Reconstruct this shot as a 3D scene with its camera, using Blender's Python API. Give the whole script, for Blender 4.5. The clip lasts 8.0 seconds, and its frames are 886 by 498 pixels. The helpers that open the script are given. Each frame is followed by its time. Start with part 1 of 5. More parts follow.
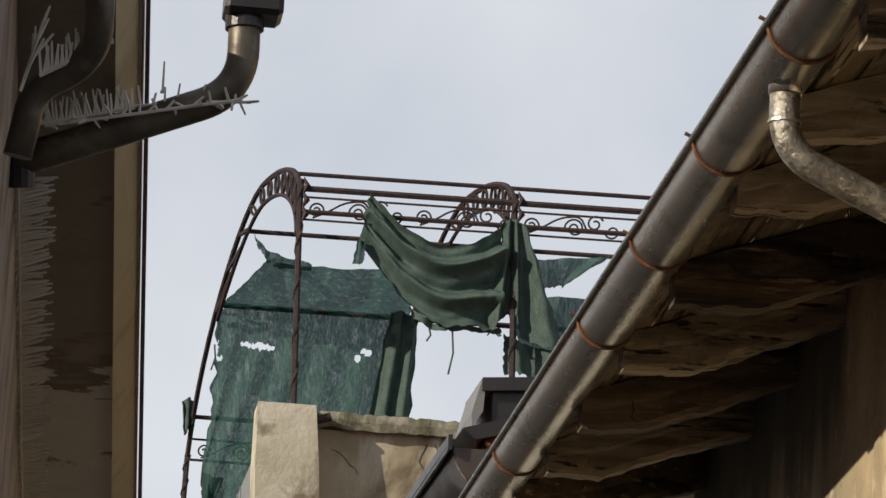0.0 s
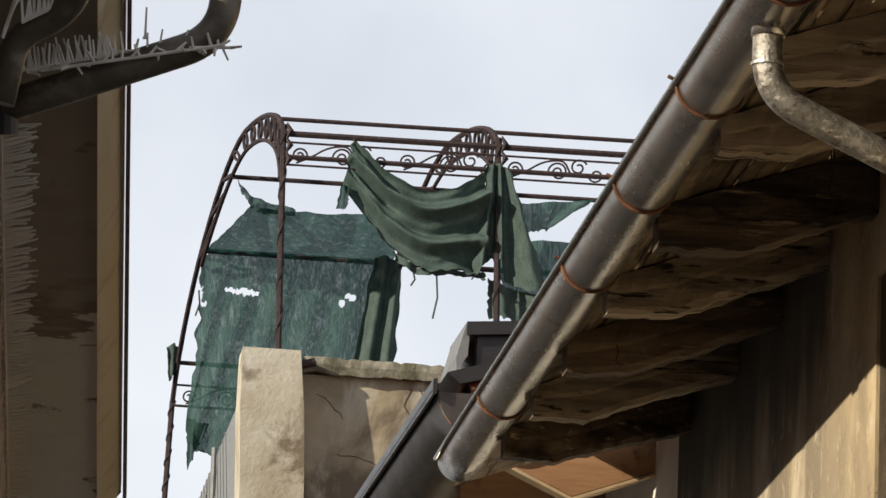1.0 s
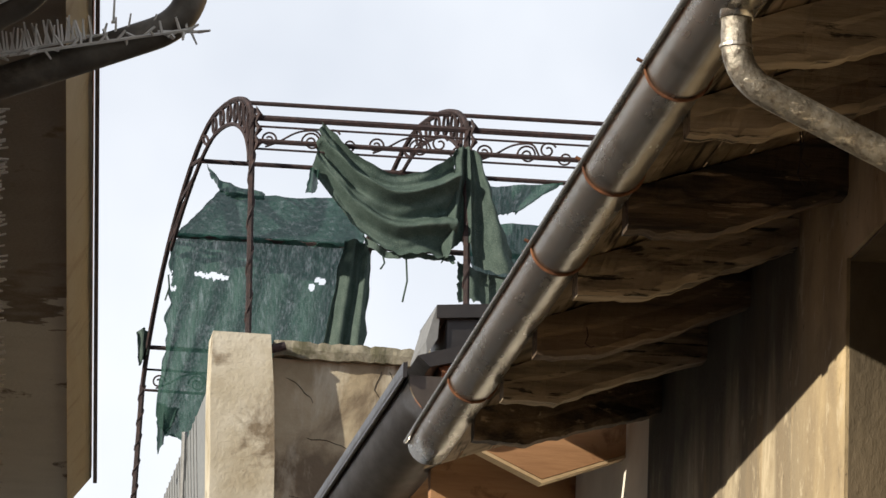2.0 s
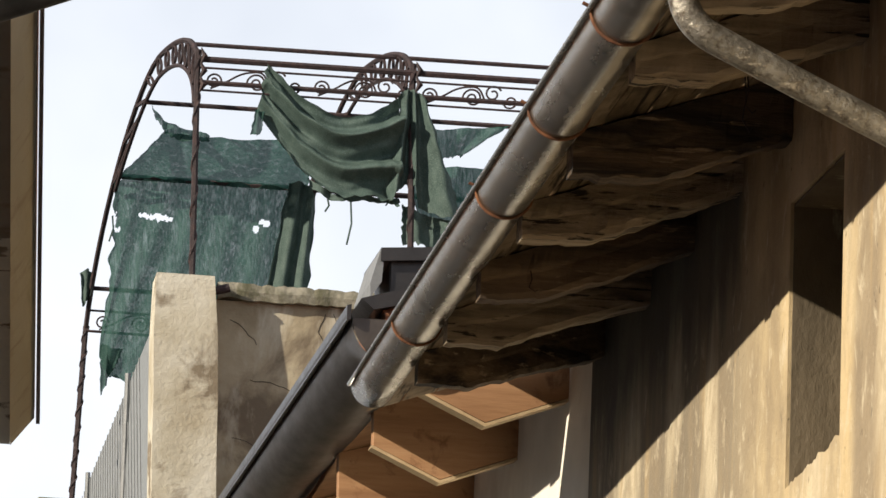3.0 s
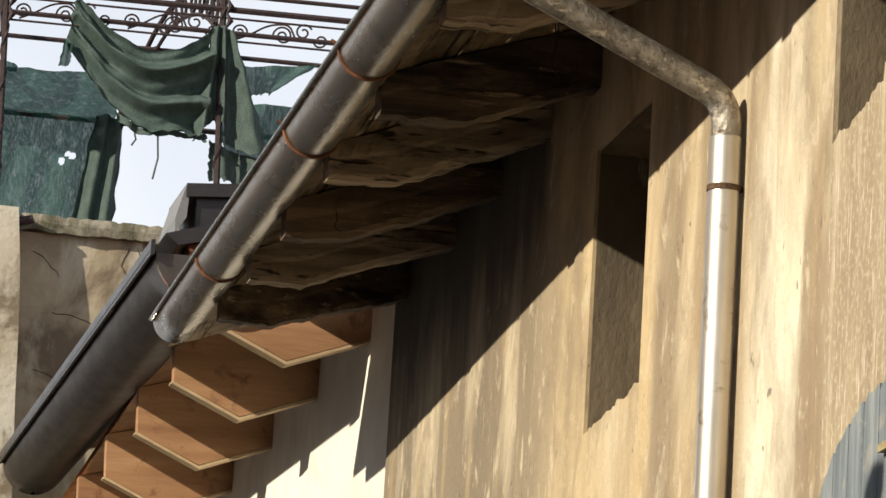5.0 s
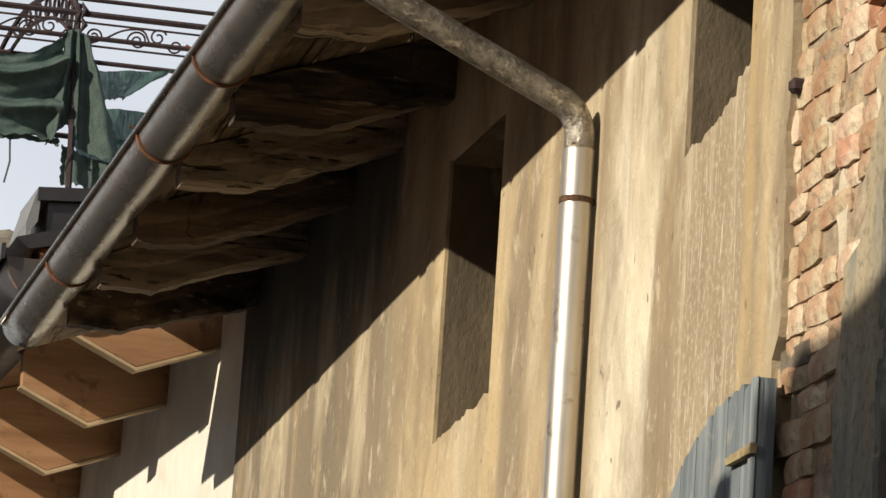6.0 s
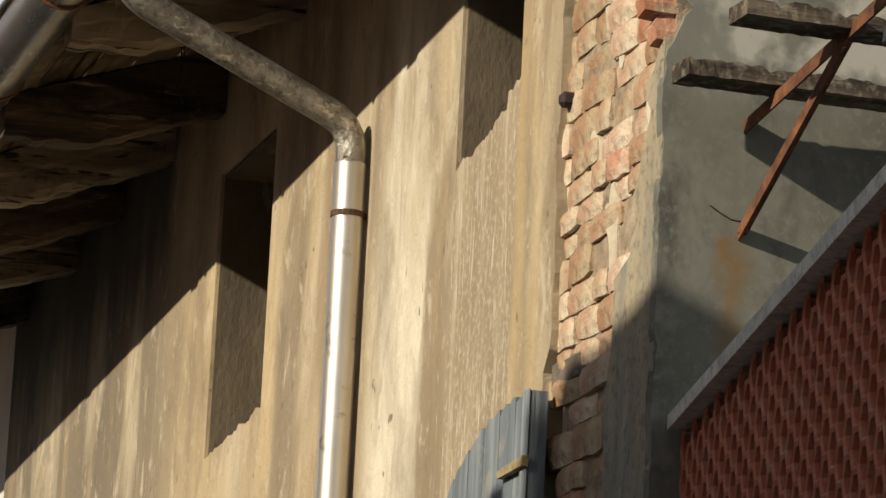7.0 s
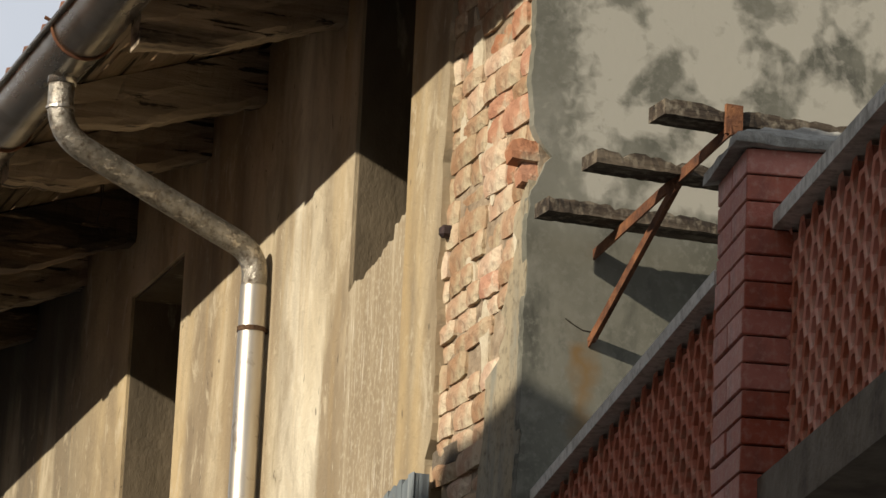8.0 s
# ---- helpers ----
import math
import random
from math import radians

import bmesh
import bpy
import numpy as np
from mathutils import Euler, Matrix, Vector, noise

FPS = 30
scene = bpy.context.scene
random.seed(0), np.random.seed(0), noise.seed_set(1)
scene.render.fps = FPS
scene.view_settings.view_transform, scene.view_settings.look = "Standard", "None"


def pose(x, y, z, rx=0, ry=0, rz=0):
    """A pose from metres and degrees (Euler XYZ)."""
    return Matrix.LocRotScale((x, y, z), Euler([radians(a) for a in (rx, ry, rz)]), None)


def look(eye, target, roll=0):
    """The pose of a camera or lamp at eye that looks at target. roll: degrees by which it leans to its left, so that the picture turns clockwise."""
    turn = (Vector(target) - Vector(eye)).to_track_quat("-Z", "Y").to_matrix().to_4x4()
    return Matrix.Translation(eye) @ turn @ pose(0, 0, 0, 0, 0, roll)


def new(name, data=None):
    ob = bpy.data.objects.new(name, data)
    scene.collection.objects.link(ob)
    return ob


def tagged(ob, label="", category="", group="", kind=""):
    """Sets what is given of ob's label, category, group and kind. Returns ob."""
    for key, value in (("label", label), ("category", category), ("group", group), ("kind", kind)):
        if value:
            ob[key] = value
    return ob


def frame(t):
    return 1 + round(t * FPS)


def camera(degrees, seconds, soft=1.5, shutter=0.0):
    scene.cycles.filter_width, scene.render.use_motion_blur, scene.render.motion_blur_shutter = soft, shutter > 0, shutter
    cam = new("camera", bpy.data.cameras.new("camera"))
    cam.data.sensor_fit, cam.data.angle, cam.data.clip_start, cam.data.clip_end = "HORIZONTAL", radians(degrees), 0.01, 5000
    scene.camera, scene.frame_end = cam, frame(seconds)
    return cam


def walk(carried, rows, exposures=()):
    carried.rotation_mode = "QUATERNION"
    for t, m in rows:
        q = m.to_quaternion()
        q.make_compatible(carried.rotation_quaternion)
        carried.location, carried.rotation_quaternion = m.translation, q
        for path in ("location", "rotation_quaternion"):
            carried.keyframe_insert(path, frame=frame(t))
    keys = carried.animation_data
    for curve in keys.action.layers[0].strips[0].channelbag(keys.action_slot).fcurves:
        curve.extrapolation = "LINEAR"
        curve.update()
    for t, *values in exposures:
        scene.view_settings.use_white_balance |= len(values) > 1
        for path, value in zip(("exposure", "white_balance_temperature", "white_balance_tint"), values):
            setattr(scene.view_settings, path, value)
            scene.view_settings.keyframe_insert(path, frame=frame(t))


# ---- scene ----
cam = camera(13.757, 8.0)
EYE = Vector((0.0, 0.0, 1.6))
# seconds, then the turn of the camera, which stands on one spot
TURNS = [
    (0.0, 104.262, -2.908, -7.268), (0.5, 103.757, -2.617, -7.224), (1.0, 103.402, -2.524, -7.433),
    (2.5, 102.858, -2.128, -8.135), (3.0, 102.307, -2.363, -8.771), (3.5, 101.907, -2.294, -9.37),
    (4.0, 101.681, -2.524, -10.584), (5.5, 101.556, -3.616, -13.037), (6.0, 101.823, -3.69, -14.521),
    (6.5, 102.116, -3.386, -15.844), (7.0, 102.235, -2.783, -17.975), (7.5, 103.557, -2.141, -19.55),
]
ROWS = [(t, pose(*EYE, rx, ry, rz)) for t, rx, ry, rz in TURNS]
# at the end the camera draws back
ROWS.append((8.0, pose(-0.643, -1.531, 1.143, 104.502, -2.53, -20.453)))
walk(cam, ROWS, [(0.0, -0.02), (1.0, 0.24), (2.5, 0.43), (4.0, 0.50), (5.5, 0.26), (7.0, -0.02), (8.0, 0.02)])

# ---------------------------------------------------------------- light
SUN = Vector((-0.84, -0.36, 0.405)).normalized()
world = bpy.data.worlds.new("hazy_sky")
scene.world = world
world.use_nodes = True
wn, wl = world.node_tree.nodes, world.node_tree.links
wn.clear()
sky = wn.new("ShaderNodeTexSky")
sky.sky_type, sky.sun_disc = 'NISHITA', False
sky.sun_elevation = math.asin(SUN.z)
sky.sun_rotation = math.atan2(SUN.x, SUN.y)
sky_bg = wn.new("ShaderNodeBackground")
sky_bg.inputs[1].default_value = 0.06
wl.new(sky.outputs[0], sky_bg.inputs[0])
w_co = wn.new("ShaderNodeTexCoord")
w_no = wn.new("ShaderNodeTexNoise")
w_no.inputs["Scale"].default_value, w_no.inputs["Detail"].default_value = 5.0, 5.0
wl.new(w_co.outputs["Generated"], w_no.inputs["Vector"])
w_ra = wn.new("ShaderNodeValToRGB")
w_ra.color_ramp.elements[0].position, w_ra.color_ramp.elements[0].color = 0.32, (0.515, 0.55, 0.615, 1)
w_ra.color_ramp.elements[1].position, w_ra.color_ramp.elements[1].color = 0.68, (0.77, 0.79, 0.825, 1)
wl.new(w_no.outputs["Fac"], w_ra.inputs[0])
cloud_bg = wn.new("ShaderNodeBackground")
# haze is brightest low down and thins out overhead
w_sep = wn.new("ShaderNodeSeparateXYZ")
wl.new(w_co.outputs["Generated"], w_sep.inputs[0])
w_up = wn.new("ShaderNodeMapRange")
w_up.inputs[1].default_value, w_up.inputs[2].default_value, w_up.inputs[3].default_value, w_up.inputs[4].default_value = 0.34, 0.54, 1.16, 0.50
wl.new(w_sep.outputs["Z"], w_up.inputs[0])
wl.new(w_up.outputs[0], cloud_bg.inputs[1])
wl.new(w_ra.outputs[0], cloud_bg.inputs[0])
w_mix = wn.new("ShaderNodeMixShader")
w_mix.inputs[0].default_value = 0.85
wl.new(sky_bg.outputs[0], w_mix.inputs[1])
wl.new(cloud_bg.outputs[0], w_mix.inputs[2])
w_out = wn.new("ShaderNodeOutputWorld")
wl.new(w_mix.outputs[0], w_out.inputs[0])
sun_data = bpy.data.lights.new("sun", 'SUN')
sun_data.energy, sun_data.angle, sun_data.color = 5.0, radians(0.7), (1.0, 0.89, 0.72)
new("sun", sun_data).matrix_world = look(SUN * 60, (0, 0, 0))


# ---------------------------------------------------------------- materials
def material(name, cols, scale=4.0, stretch=(1, 1, 1), rough=0.85, metal=0.0, bump=0.3, bump_scale=60.0, stain=None, stain_scale=1.2,
             stain_at=(0.45, 0.62), streak=None, streak_at=(0.5, 0.65), streak_scale=9.0, spread=0.0, detail=8.0, rough_spread=0.15, translucent=0.0, see=0.0, stain_stretch=(1, 1, 1), streak_stretch=(1, 1, 0.06), speck=None, speck_scale=120.0):
    m = bpy.data.materials.new(name)
    m.use_nodes = True
    n, l = m.node_tree.nodes, m.node_tree.links
    b = n["Principled BSDF"]
    co = n.new("ShaderNodeTexCoord")

    def noise_at(sc, st=(1, 1, 1), det=detail, dist=0.0):
        mp = n.new("ShaderNodeMapping")
        mp.inputs["Scale"].default_value = st
        l.new(co.outputs["Object"], mp.inputs["Vector"])
        no = n.new("ShaderNodeTexNoise")
        no.inputs["Scale"].default_value, no.inputs["Detail"].default_value, no.inputs["Distortion"].default_value = sc, det, dist
        no.inputs["Roughness"].default_value = 0.62
        l.new(mp.outputs[0], no.inputs["Vector"])
        return no.outputs["Fac"]

    def ramp(fac, stops):
        r = n.new("ShaderNodeValToRGB")
        e = r.color_ramp.elements
        while len(e) < len(stops):
            e.new(0.5)
        for el, (p, c) in zip(e, stops):
            el.position, el.color = p, (*c, 1) if len(c) == 3 else c
        l.new(fac, r.inputs[0])
        return r.outputs[0]

    def mix(fac, a, c2):
        x = n.new("ShaderNodeMix")
        x.data_type = 'RGBA'
        l.new(fac, x.inputs[0])
        l.new(a, x.inputs[6])
        if isinstance(c2, tuple):
            x.inputs[7].default_value = (*c2, 1)
        else:
            l.new(c2, x.inputs[7])
        return x.outputs[2]

    grain = noise_at(scale, stretch)
    k = len(cols)
    colour = ramp(grain, [(0.3 + 0.4 * i / max(1, k - 1), c) for i, c in enumerate(cols)])
    if stain:
        f = ramp(noise_at(stain_scale, stain_stretch, 7.0, 0.4), [(stain_at[0], (0, 0, 0)), (stain_at[1], (1, 1, 1))])
        colour = mix(f, colour, stain)
    if streak:
        f = ramp(noise_at(streak_scale, streak_stretch, 6.0, 0.2), [(streak_at[0], (0, 0, 0)), (streak_at[1], (1, 1, 1))])
        colour = mix(f, colour, streak)
    if speck:
        f = ramp(noise_at(speck_scale, (1, 1, 1), 3.0), [(0.5, (0, 0, 0)), (0.72, (1, 1, 1))])
        colour = mix(f, colour, speck)
    if spread:
        oi = n.new("ShaderNodeObjectInfo")
        hs = n.new("ShaderNodeHueSaturation")
        mr = n.new("ShaderNodeMapRange")
        mr.inputs[3].default_value, mr.inputs[4].default_value = 1 - spread, 1 + spread
        l.new(oi.outputs["Random"], mr.inputs[0])
        l.new(mr.outputs[0], hs.inputs["Value"])
        mr2 = n.new("ShaderNodeMapRange")
        mr2.inputs[3].default_value, mr2.inputs[4].default_value = 1 + spread * 0.6, 1 - spread * 0.6
        l.new(oi.outputs["Random"], mr2.inputs[0])
        l.new(mr2.outputs[0], hs.inputs["Saturation"])
        l.new(colour, hs.inputs["Color"])
        colour = hs.outputs[0]
    l.new(colour, b.inputs["Base Color"])
    mr = n.new("ShaderNodeMapRange")
    mr.inputs[3].default_value, mr.inputs[4].default_value = max(0.05, rough - rough_spread), min(1, rough + rough_spread)
    l.new(noise_at(scale * 2.3, stretch), mr.inputs[0])
    l.new(mr.outputs[0], b.inputs["Roughness"])
    b.inputs["Metallic"].default_value = metal
    if bump:
        bp = n.new("ShaderNodeBump")
        bp.inputs["Strength"].default_value, bp.inputs["Distance"].default_value = bump, 0.01
        l.new(noise_at(bump_scale, stretch, 6.0), bp.inputs["Height"])
        l.new(bp.outputs[0], b.inputs["Normal"])
    if translucent:
        tr = n.new("ShaderNodeBsdfTranslucent")
        l.new(colour, tr.inputs[0])
        ms = n.new("ShaderNodeMixShader")
        ms.inputs[0].default_value = translucent
        l.new(b.outputs[0], ms.inputs[1])
        l.new(tr.outputs[0], ms.inputs[2])
        last = ms.outputs[0]
        if see:
            tp = n.new("ShaderNodeBsdfTransparent")
            worn = ramp(noise_at(16.0, (1, 1, 0.35), 5.0), [(0.5, (see, see, see)), (0.66, (see * 2.2,) * 3)])
            weave = noise_at(90.0, (1, 1, 0.12), 2.0)
            thin = n.new("ShaderNodeMath")
            thin.operation = 'MULTIPLY'
            wr = ramp(weave, [(0.42, (0.4, 0.4, 0.4)), (0.62, (1.5, 1.5, 1.5))])
            l.new(worn, thin.inputs[0])
            l.new(wr, thin.inputs[1])
            ms2 = n.new("ShaderNodeMixShader")
            l.new(thin.outputs[0], ms2.inputs[0])
            l.new(last, ms2.inputs[1])
            l.new(tp.outputs[0], ms2.inputs[2])
            last = ms2.outputs[0]
        l.new(last, n["Material Output"].inputs["Surface"])
    return m


def run_plaster(name):
    """Old lime plaster: broad upright bands of tan, ochre and cream, with rain runs, grit and pocks."""
    m = bpy.data.materials.new(name)
    m.use_nodes = True
    n, l = m.node_tree.nodes, m.node_tree.links
    b = n["Principled BSDF"]
    co = n.new("ShaderNodeTexCoord")

    def field(scale, stretch, lo, hi, detail=6.0, warp=0.6, shift=(0, 0, 0), rough=0.6):
        mp = n.new("ShaderNodeMapping")
        mp.inputs["Scale"].default_value, mp.inputs["Location"].default_value = stretch, shift
        l.new(co.outputs["Object"], mp.inputs["Vector"])
        no = n.new("ShaderNodeTexNoise")
        no.inputs["Scale"].default_value, no.inputs["Detail"].default_value, no.inputs["Distortion"].default_value, no.inputs["Roughness"].default_value = scale, detail, warp, rough
        l.new(mp.outputs[0], no.inputs["Vector"])
        mr = n.new("ShaderNodeMapRange")
        mr.inputs[1].default_value, mr.inputs[2].default_value = lo, hi
        l.new(no.outputs["Fac"], mr.inputs[0])
        return mr.outputs[0], no.outputs["Fac"]

    # broad bands side by side along the wall, each with a wandering edge
    sp = n.new("ShaderNodeSeparateXYZ")
    l.new(co.outputs["Object"], sp.inputs[0])
    wander = n.new("ShaderNodeMath")
    wander.operation = 'MULTIPLY_ADD'
    wander.inputs[1].default_value = 0.42
    l.new(field(1.9, (1, 1, 0.34), 0.0, 1.0, detail=4.0, warp=0.4, shift=(2, 3, 6), rough=0.5)[1], wander.inputs[0])
    l.new(sp.outputs["Y"], wander.inputs[2])
    place = n.new("ShaderNodeMapRange")
    place.inputs[1].default_value, place.inputs[2].default_value = -1.5 + 0.21, 7.0 + 0.21
    l.new(wander.outputs[0], place.inputs[0])
    bands = n.new("ShaderNodeValToRGB")
    tan, pale, ochre, brown = (0.36, 0.285, 0.185), (0.74, 0.67, 0.52), (0.54, 0.415, 0.235), (0.29, 0.225, 0.145)
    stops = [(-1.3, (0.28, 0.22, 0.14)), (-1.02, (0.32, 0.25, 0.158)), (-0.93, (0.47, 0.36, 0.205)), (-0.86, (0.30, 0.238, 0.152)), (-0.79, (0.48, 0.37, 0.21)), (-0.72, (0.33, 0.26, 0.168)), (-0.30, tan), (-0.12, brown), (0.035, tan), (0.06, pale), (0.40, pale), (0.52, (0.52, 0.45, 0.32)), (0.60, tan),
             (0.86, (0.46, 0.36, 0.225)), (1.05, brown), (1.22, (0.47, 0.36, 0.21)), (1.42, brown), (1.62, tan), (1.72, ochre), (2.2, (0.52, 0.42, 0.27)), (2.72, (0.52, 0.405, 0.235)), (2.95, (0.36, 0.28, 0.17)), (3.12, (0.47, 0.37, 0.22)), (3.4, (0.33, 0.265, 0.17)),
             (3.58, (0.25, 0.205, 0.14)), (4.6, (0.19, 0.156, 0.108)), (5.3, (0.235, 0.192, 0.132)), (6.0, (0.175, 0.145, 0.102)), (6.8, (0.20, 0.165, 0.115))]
    e = bands.color_ramp.elements
    while len(e) < len(stops):
        e.new(0.5)
    for el, (yy, c) in zip(e, stops):
        el.position, el.color = (yy + 1.5) / 8.5, (*c, 1)
    l.new(place.outputs[0], bands.inputs[0])
    base = bands.outputs[0]
    layers = [
        ((0.24, 0.185, 0.118), field(2.8, (1, 1, 0.26), 0.47, 0.68, detail=5.0, warp=0.5, rough=0.55)[0]),
        ((0.62, 0.53, 0.37), field(1.9, (1, 1, 0.32), 0.54, 0.66, detail=5.0, shift=(9, 2, 4), warp=0.6, rough=0.55)[0]),
        ((0.22, 0.172, 0.115), field(1.1, (1, 1, 0.6), 0.50, 0.70, detail=6.0, shift=(4, 4, 2), warp=1.0)[0]),
        ((0.44, 0.32, 0.165), field(4.0, (1, 1, 0.09), 0.57, 0.72, detail=3.0, shift=(3, 7, 1), warp=0.3)[0]),
        ((0.27, 0.21, 0.135), field(6.0, (1, 1, 0.5), 0.50, 0.72, detail=8.0, shift=(2, 8, 8), warp=0.8)[0]),
        ((0.58, 0.50, 0.36), field(9.0, (1, 1, 0.55), 0.56, 0.66, detail=8.0, shift=(6, 6, 1), warp=0.5, rough=0.7)[0]),
        ((0.64, 0.57, 0.43), field(30.0, (1, 1, 0.35), 0.64, 0.74, detail=3.0, shift=(6, 2, 5))[0]),
        ((0.10, 0.078, 0.05), field(24.0, (1, 1, 0.6), 0.69, 0.74, detail=2.0, shift=(5, 1, 3))[0]),
    ]
    for colour, fac in layers:
        mx = n.new("ShaderNodeMix")
        mx.data_type = 'RGBA'
        k = n.new("ShaderNodeMath")
        k.operation = 'MULTIPLY'
        k.inputs[1].default_value = 0.7
        l.new(fac, k.inputs[0])
        l.new(k.outputs[0], mx.inputs[0])
        l.new(base, mx.inputs[6])
        mx.inputs[7].default_value = (*colour, 1)
        base = mx.outputs[2]
    # dark tongues down from the wall head on the far stretch, to the gable
    def calc(op, a, c, clamp=False):
        m_ = n.new("ShaderNodeMath")
        m_.operation, m_.use_clamp = op, clamp
        for k, v in enumerate((a, c)):
            if isinstance(v, (int, float)):
                m_.inputs[k].default_value = v
            else:
                l.new(v, m_.inputs[k])
        return m_.outputs[0]

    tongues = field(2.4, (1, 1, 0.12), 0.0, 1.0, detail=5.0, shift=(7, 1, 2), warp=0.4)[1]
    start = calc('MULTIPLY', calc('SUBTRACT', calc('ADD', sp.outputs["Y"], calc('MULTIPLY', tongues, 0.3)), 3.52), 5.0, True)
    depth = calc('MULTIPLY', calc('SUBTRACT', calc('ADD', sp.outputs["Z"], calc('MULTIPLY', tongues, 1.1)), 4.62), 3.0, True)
    upper_dark = n.new("ShaderNodeMix")
    upper_dark.data_type = 'RGBA'
    l.new(calc('MULTIPLY', calc('MULTIPLY', start, depth), 0.85), upper_dark.inputs[0])
    l.new(base, upper_dark.inputs[6])
    upper_dark.inputs[7].default_value = (0.045, 0.041, 0.032, 1)
    l.new(upper_dark.outputs[2], b.inputs["Base Color"])
    b.inputs["Roughness"].default_value = 0.93
    rough_h = field(24.0, (1, 1, 1.0), 0.0, 1.0, detail=9.0, rough=0.7)[1]
    broad_h = field(4.0, (1, 1, 0.8), 0.0, 1.0, detail=4.0)[1]
    add = n.new("ShaderNodeMath")
    add.operation = 'MULTIPLY_ADD'
    add.inputs[1].default_value = 2.0
    l.new(broad_h, add.inputs[0])
    l.new(rough_h, add.inputs[2])
    bp = n.new("ShaderNodeBump")
    bp.inputs["Strength"].default_value, bp.inputs["Distance"].default_value = 0.55, 0.014
    l.new(add.outputs[0], bp.inputs["Height"])
    l.new(bp.outputs[0], b.inputs["Normal"])
    return m


M = {}
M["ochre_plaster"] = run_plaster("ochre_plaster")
M["shaded_niche_plaster"] = material("shaded_niche_plaster", [(0.08, 0.062, 0.039), (0.12, 0.094, 0.060), (0.16, 0.126, 0.082)], 5.0, (1, 1, 0.5), 0.95, bump=0.6, bump_scale=40, stain=(0.34, 0.30, 0.225), stain_scale=6.0, stain_at=(0.64, 0.72), stain_stretch=(1, 1, 0.25))
M["streaked_plaster"] = material("streaked_plaster", [(0.27, 0.21, 0.135), (0.34, 0.27, 0.175), (0.42, 0.34, 0.225)], 3.0, (1, 1, 0.25), 0.9, bump=0.8, bump_scale=38, stain=(0.54, 0.465, 0.335), stain_scale=11.0, stain_at=(0.52, 0.72), stain_stretch=(1, 1, 0.07), streak=(0.78, 0.73, 0.62), streak_at=(0.575, 0.68), streak_scale=110.0, streak_stretch=(1, 1, 0.05), speck=(0.50, 0.43, 0.31), speck_scale=48.0)
M["corner_render"] = material("corner_render", [(0.25, 0.205, 0.13), (0.35, 0.295, 0.20), (0.42, 0.37, 0.265)], 4.0, (1, 1, 0.4), rough=0.92, bump=0.7, bump_scale=30, streak=(0.24, 0.235, 0.195), streak_at=(0.46, 0.6), streak_scale=6.0, streak_stretch=(1, 1, 0.2), speck=(0.17, 0.14, 0.095), speck_scale=35.0)
M["white_plaster"] = material("white_plaster", [(0.68, 0.64, 0.56), (0.80, 0.76, 0.68)], 3.0, rough=0.9, bump=0.3, stain=(0.58, 0.52, 0.42), stain_scale=2.0, stain_at=(0.52, 0.75))
M["grey_render"] = material("grey_render", [(0.095, 0.094, 0.073), (0.15, 0.147, 0.116), (0.21, 0.205, 0.165)], 2.2, rough=0.92, bump=0.12, bump_scale=50, stain=(0.28, 0.27, 0.225), stain_scale=3.4, stain_at=(0.56, 0.70), streak=(0.075, 0.075, 0.06), streak_at=(0.54, 0.70), streak_scale=5.0, streak_stretch=(1, 1, 0.5), speck=(0.20, 0.195, 0.16), speck_scale=40.0)
M["parapet_plaster"] = material("parapet_plaster", [(0.24, 0.195, 0.125), (0.36, 0.305, 0.21), (0.46, 0.41, 0.30)], 1.8, rough=0.93, bump=0.6, bump_scale=24, stain=(0.16, 0.125, 0.085), stain_scale=1.3, stain_at=(0.50, 0.60), streak=(0.48, 0.44, 0.35), streak_scale=3.0, streak_at=(0.55, 0.66), streak_stretch=(1, 1, 0.3))
M["pale_plaster"] = material("pale_plaster", [(0.36, 0.31, 0.22), (0.48, 0.44, 0.35), (0.60, 0.57, 0.49)], 2.2, rough=0.93, bump=0.7, bump_scale=26, stain=(0.20, 0.16, 0.11), stain_scale=1.7, stain_at=(0.53, 0.60))


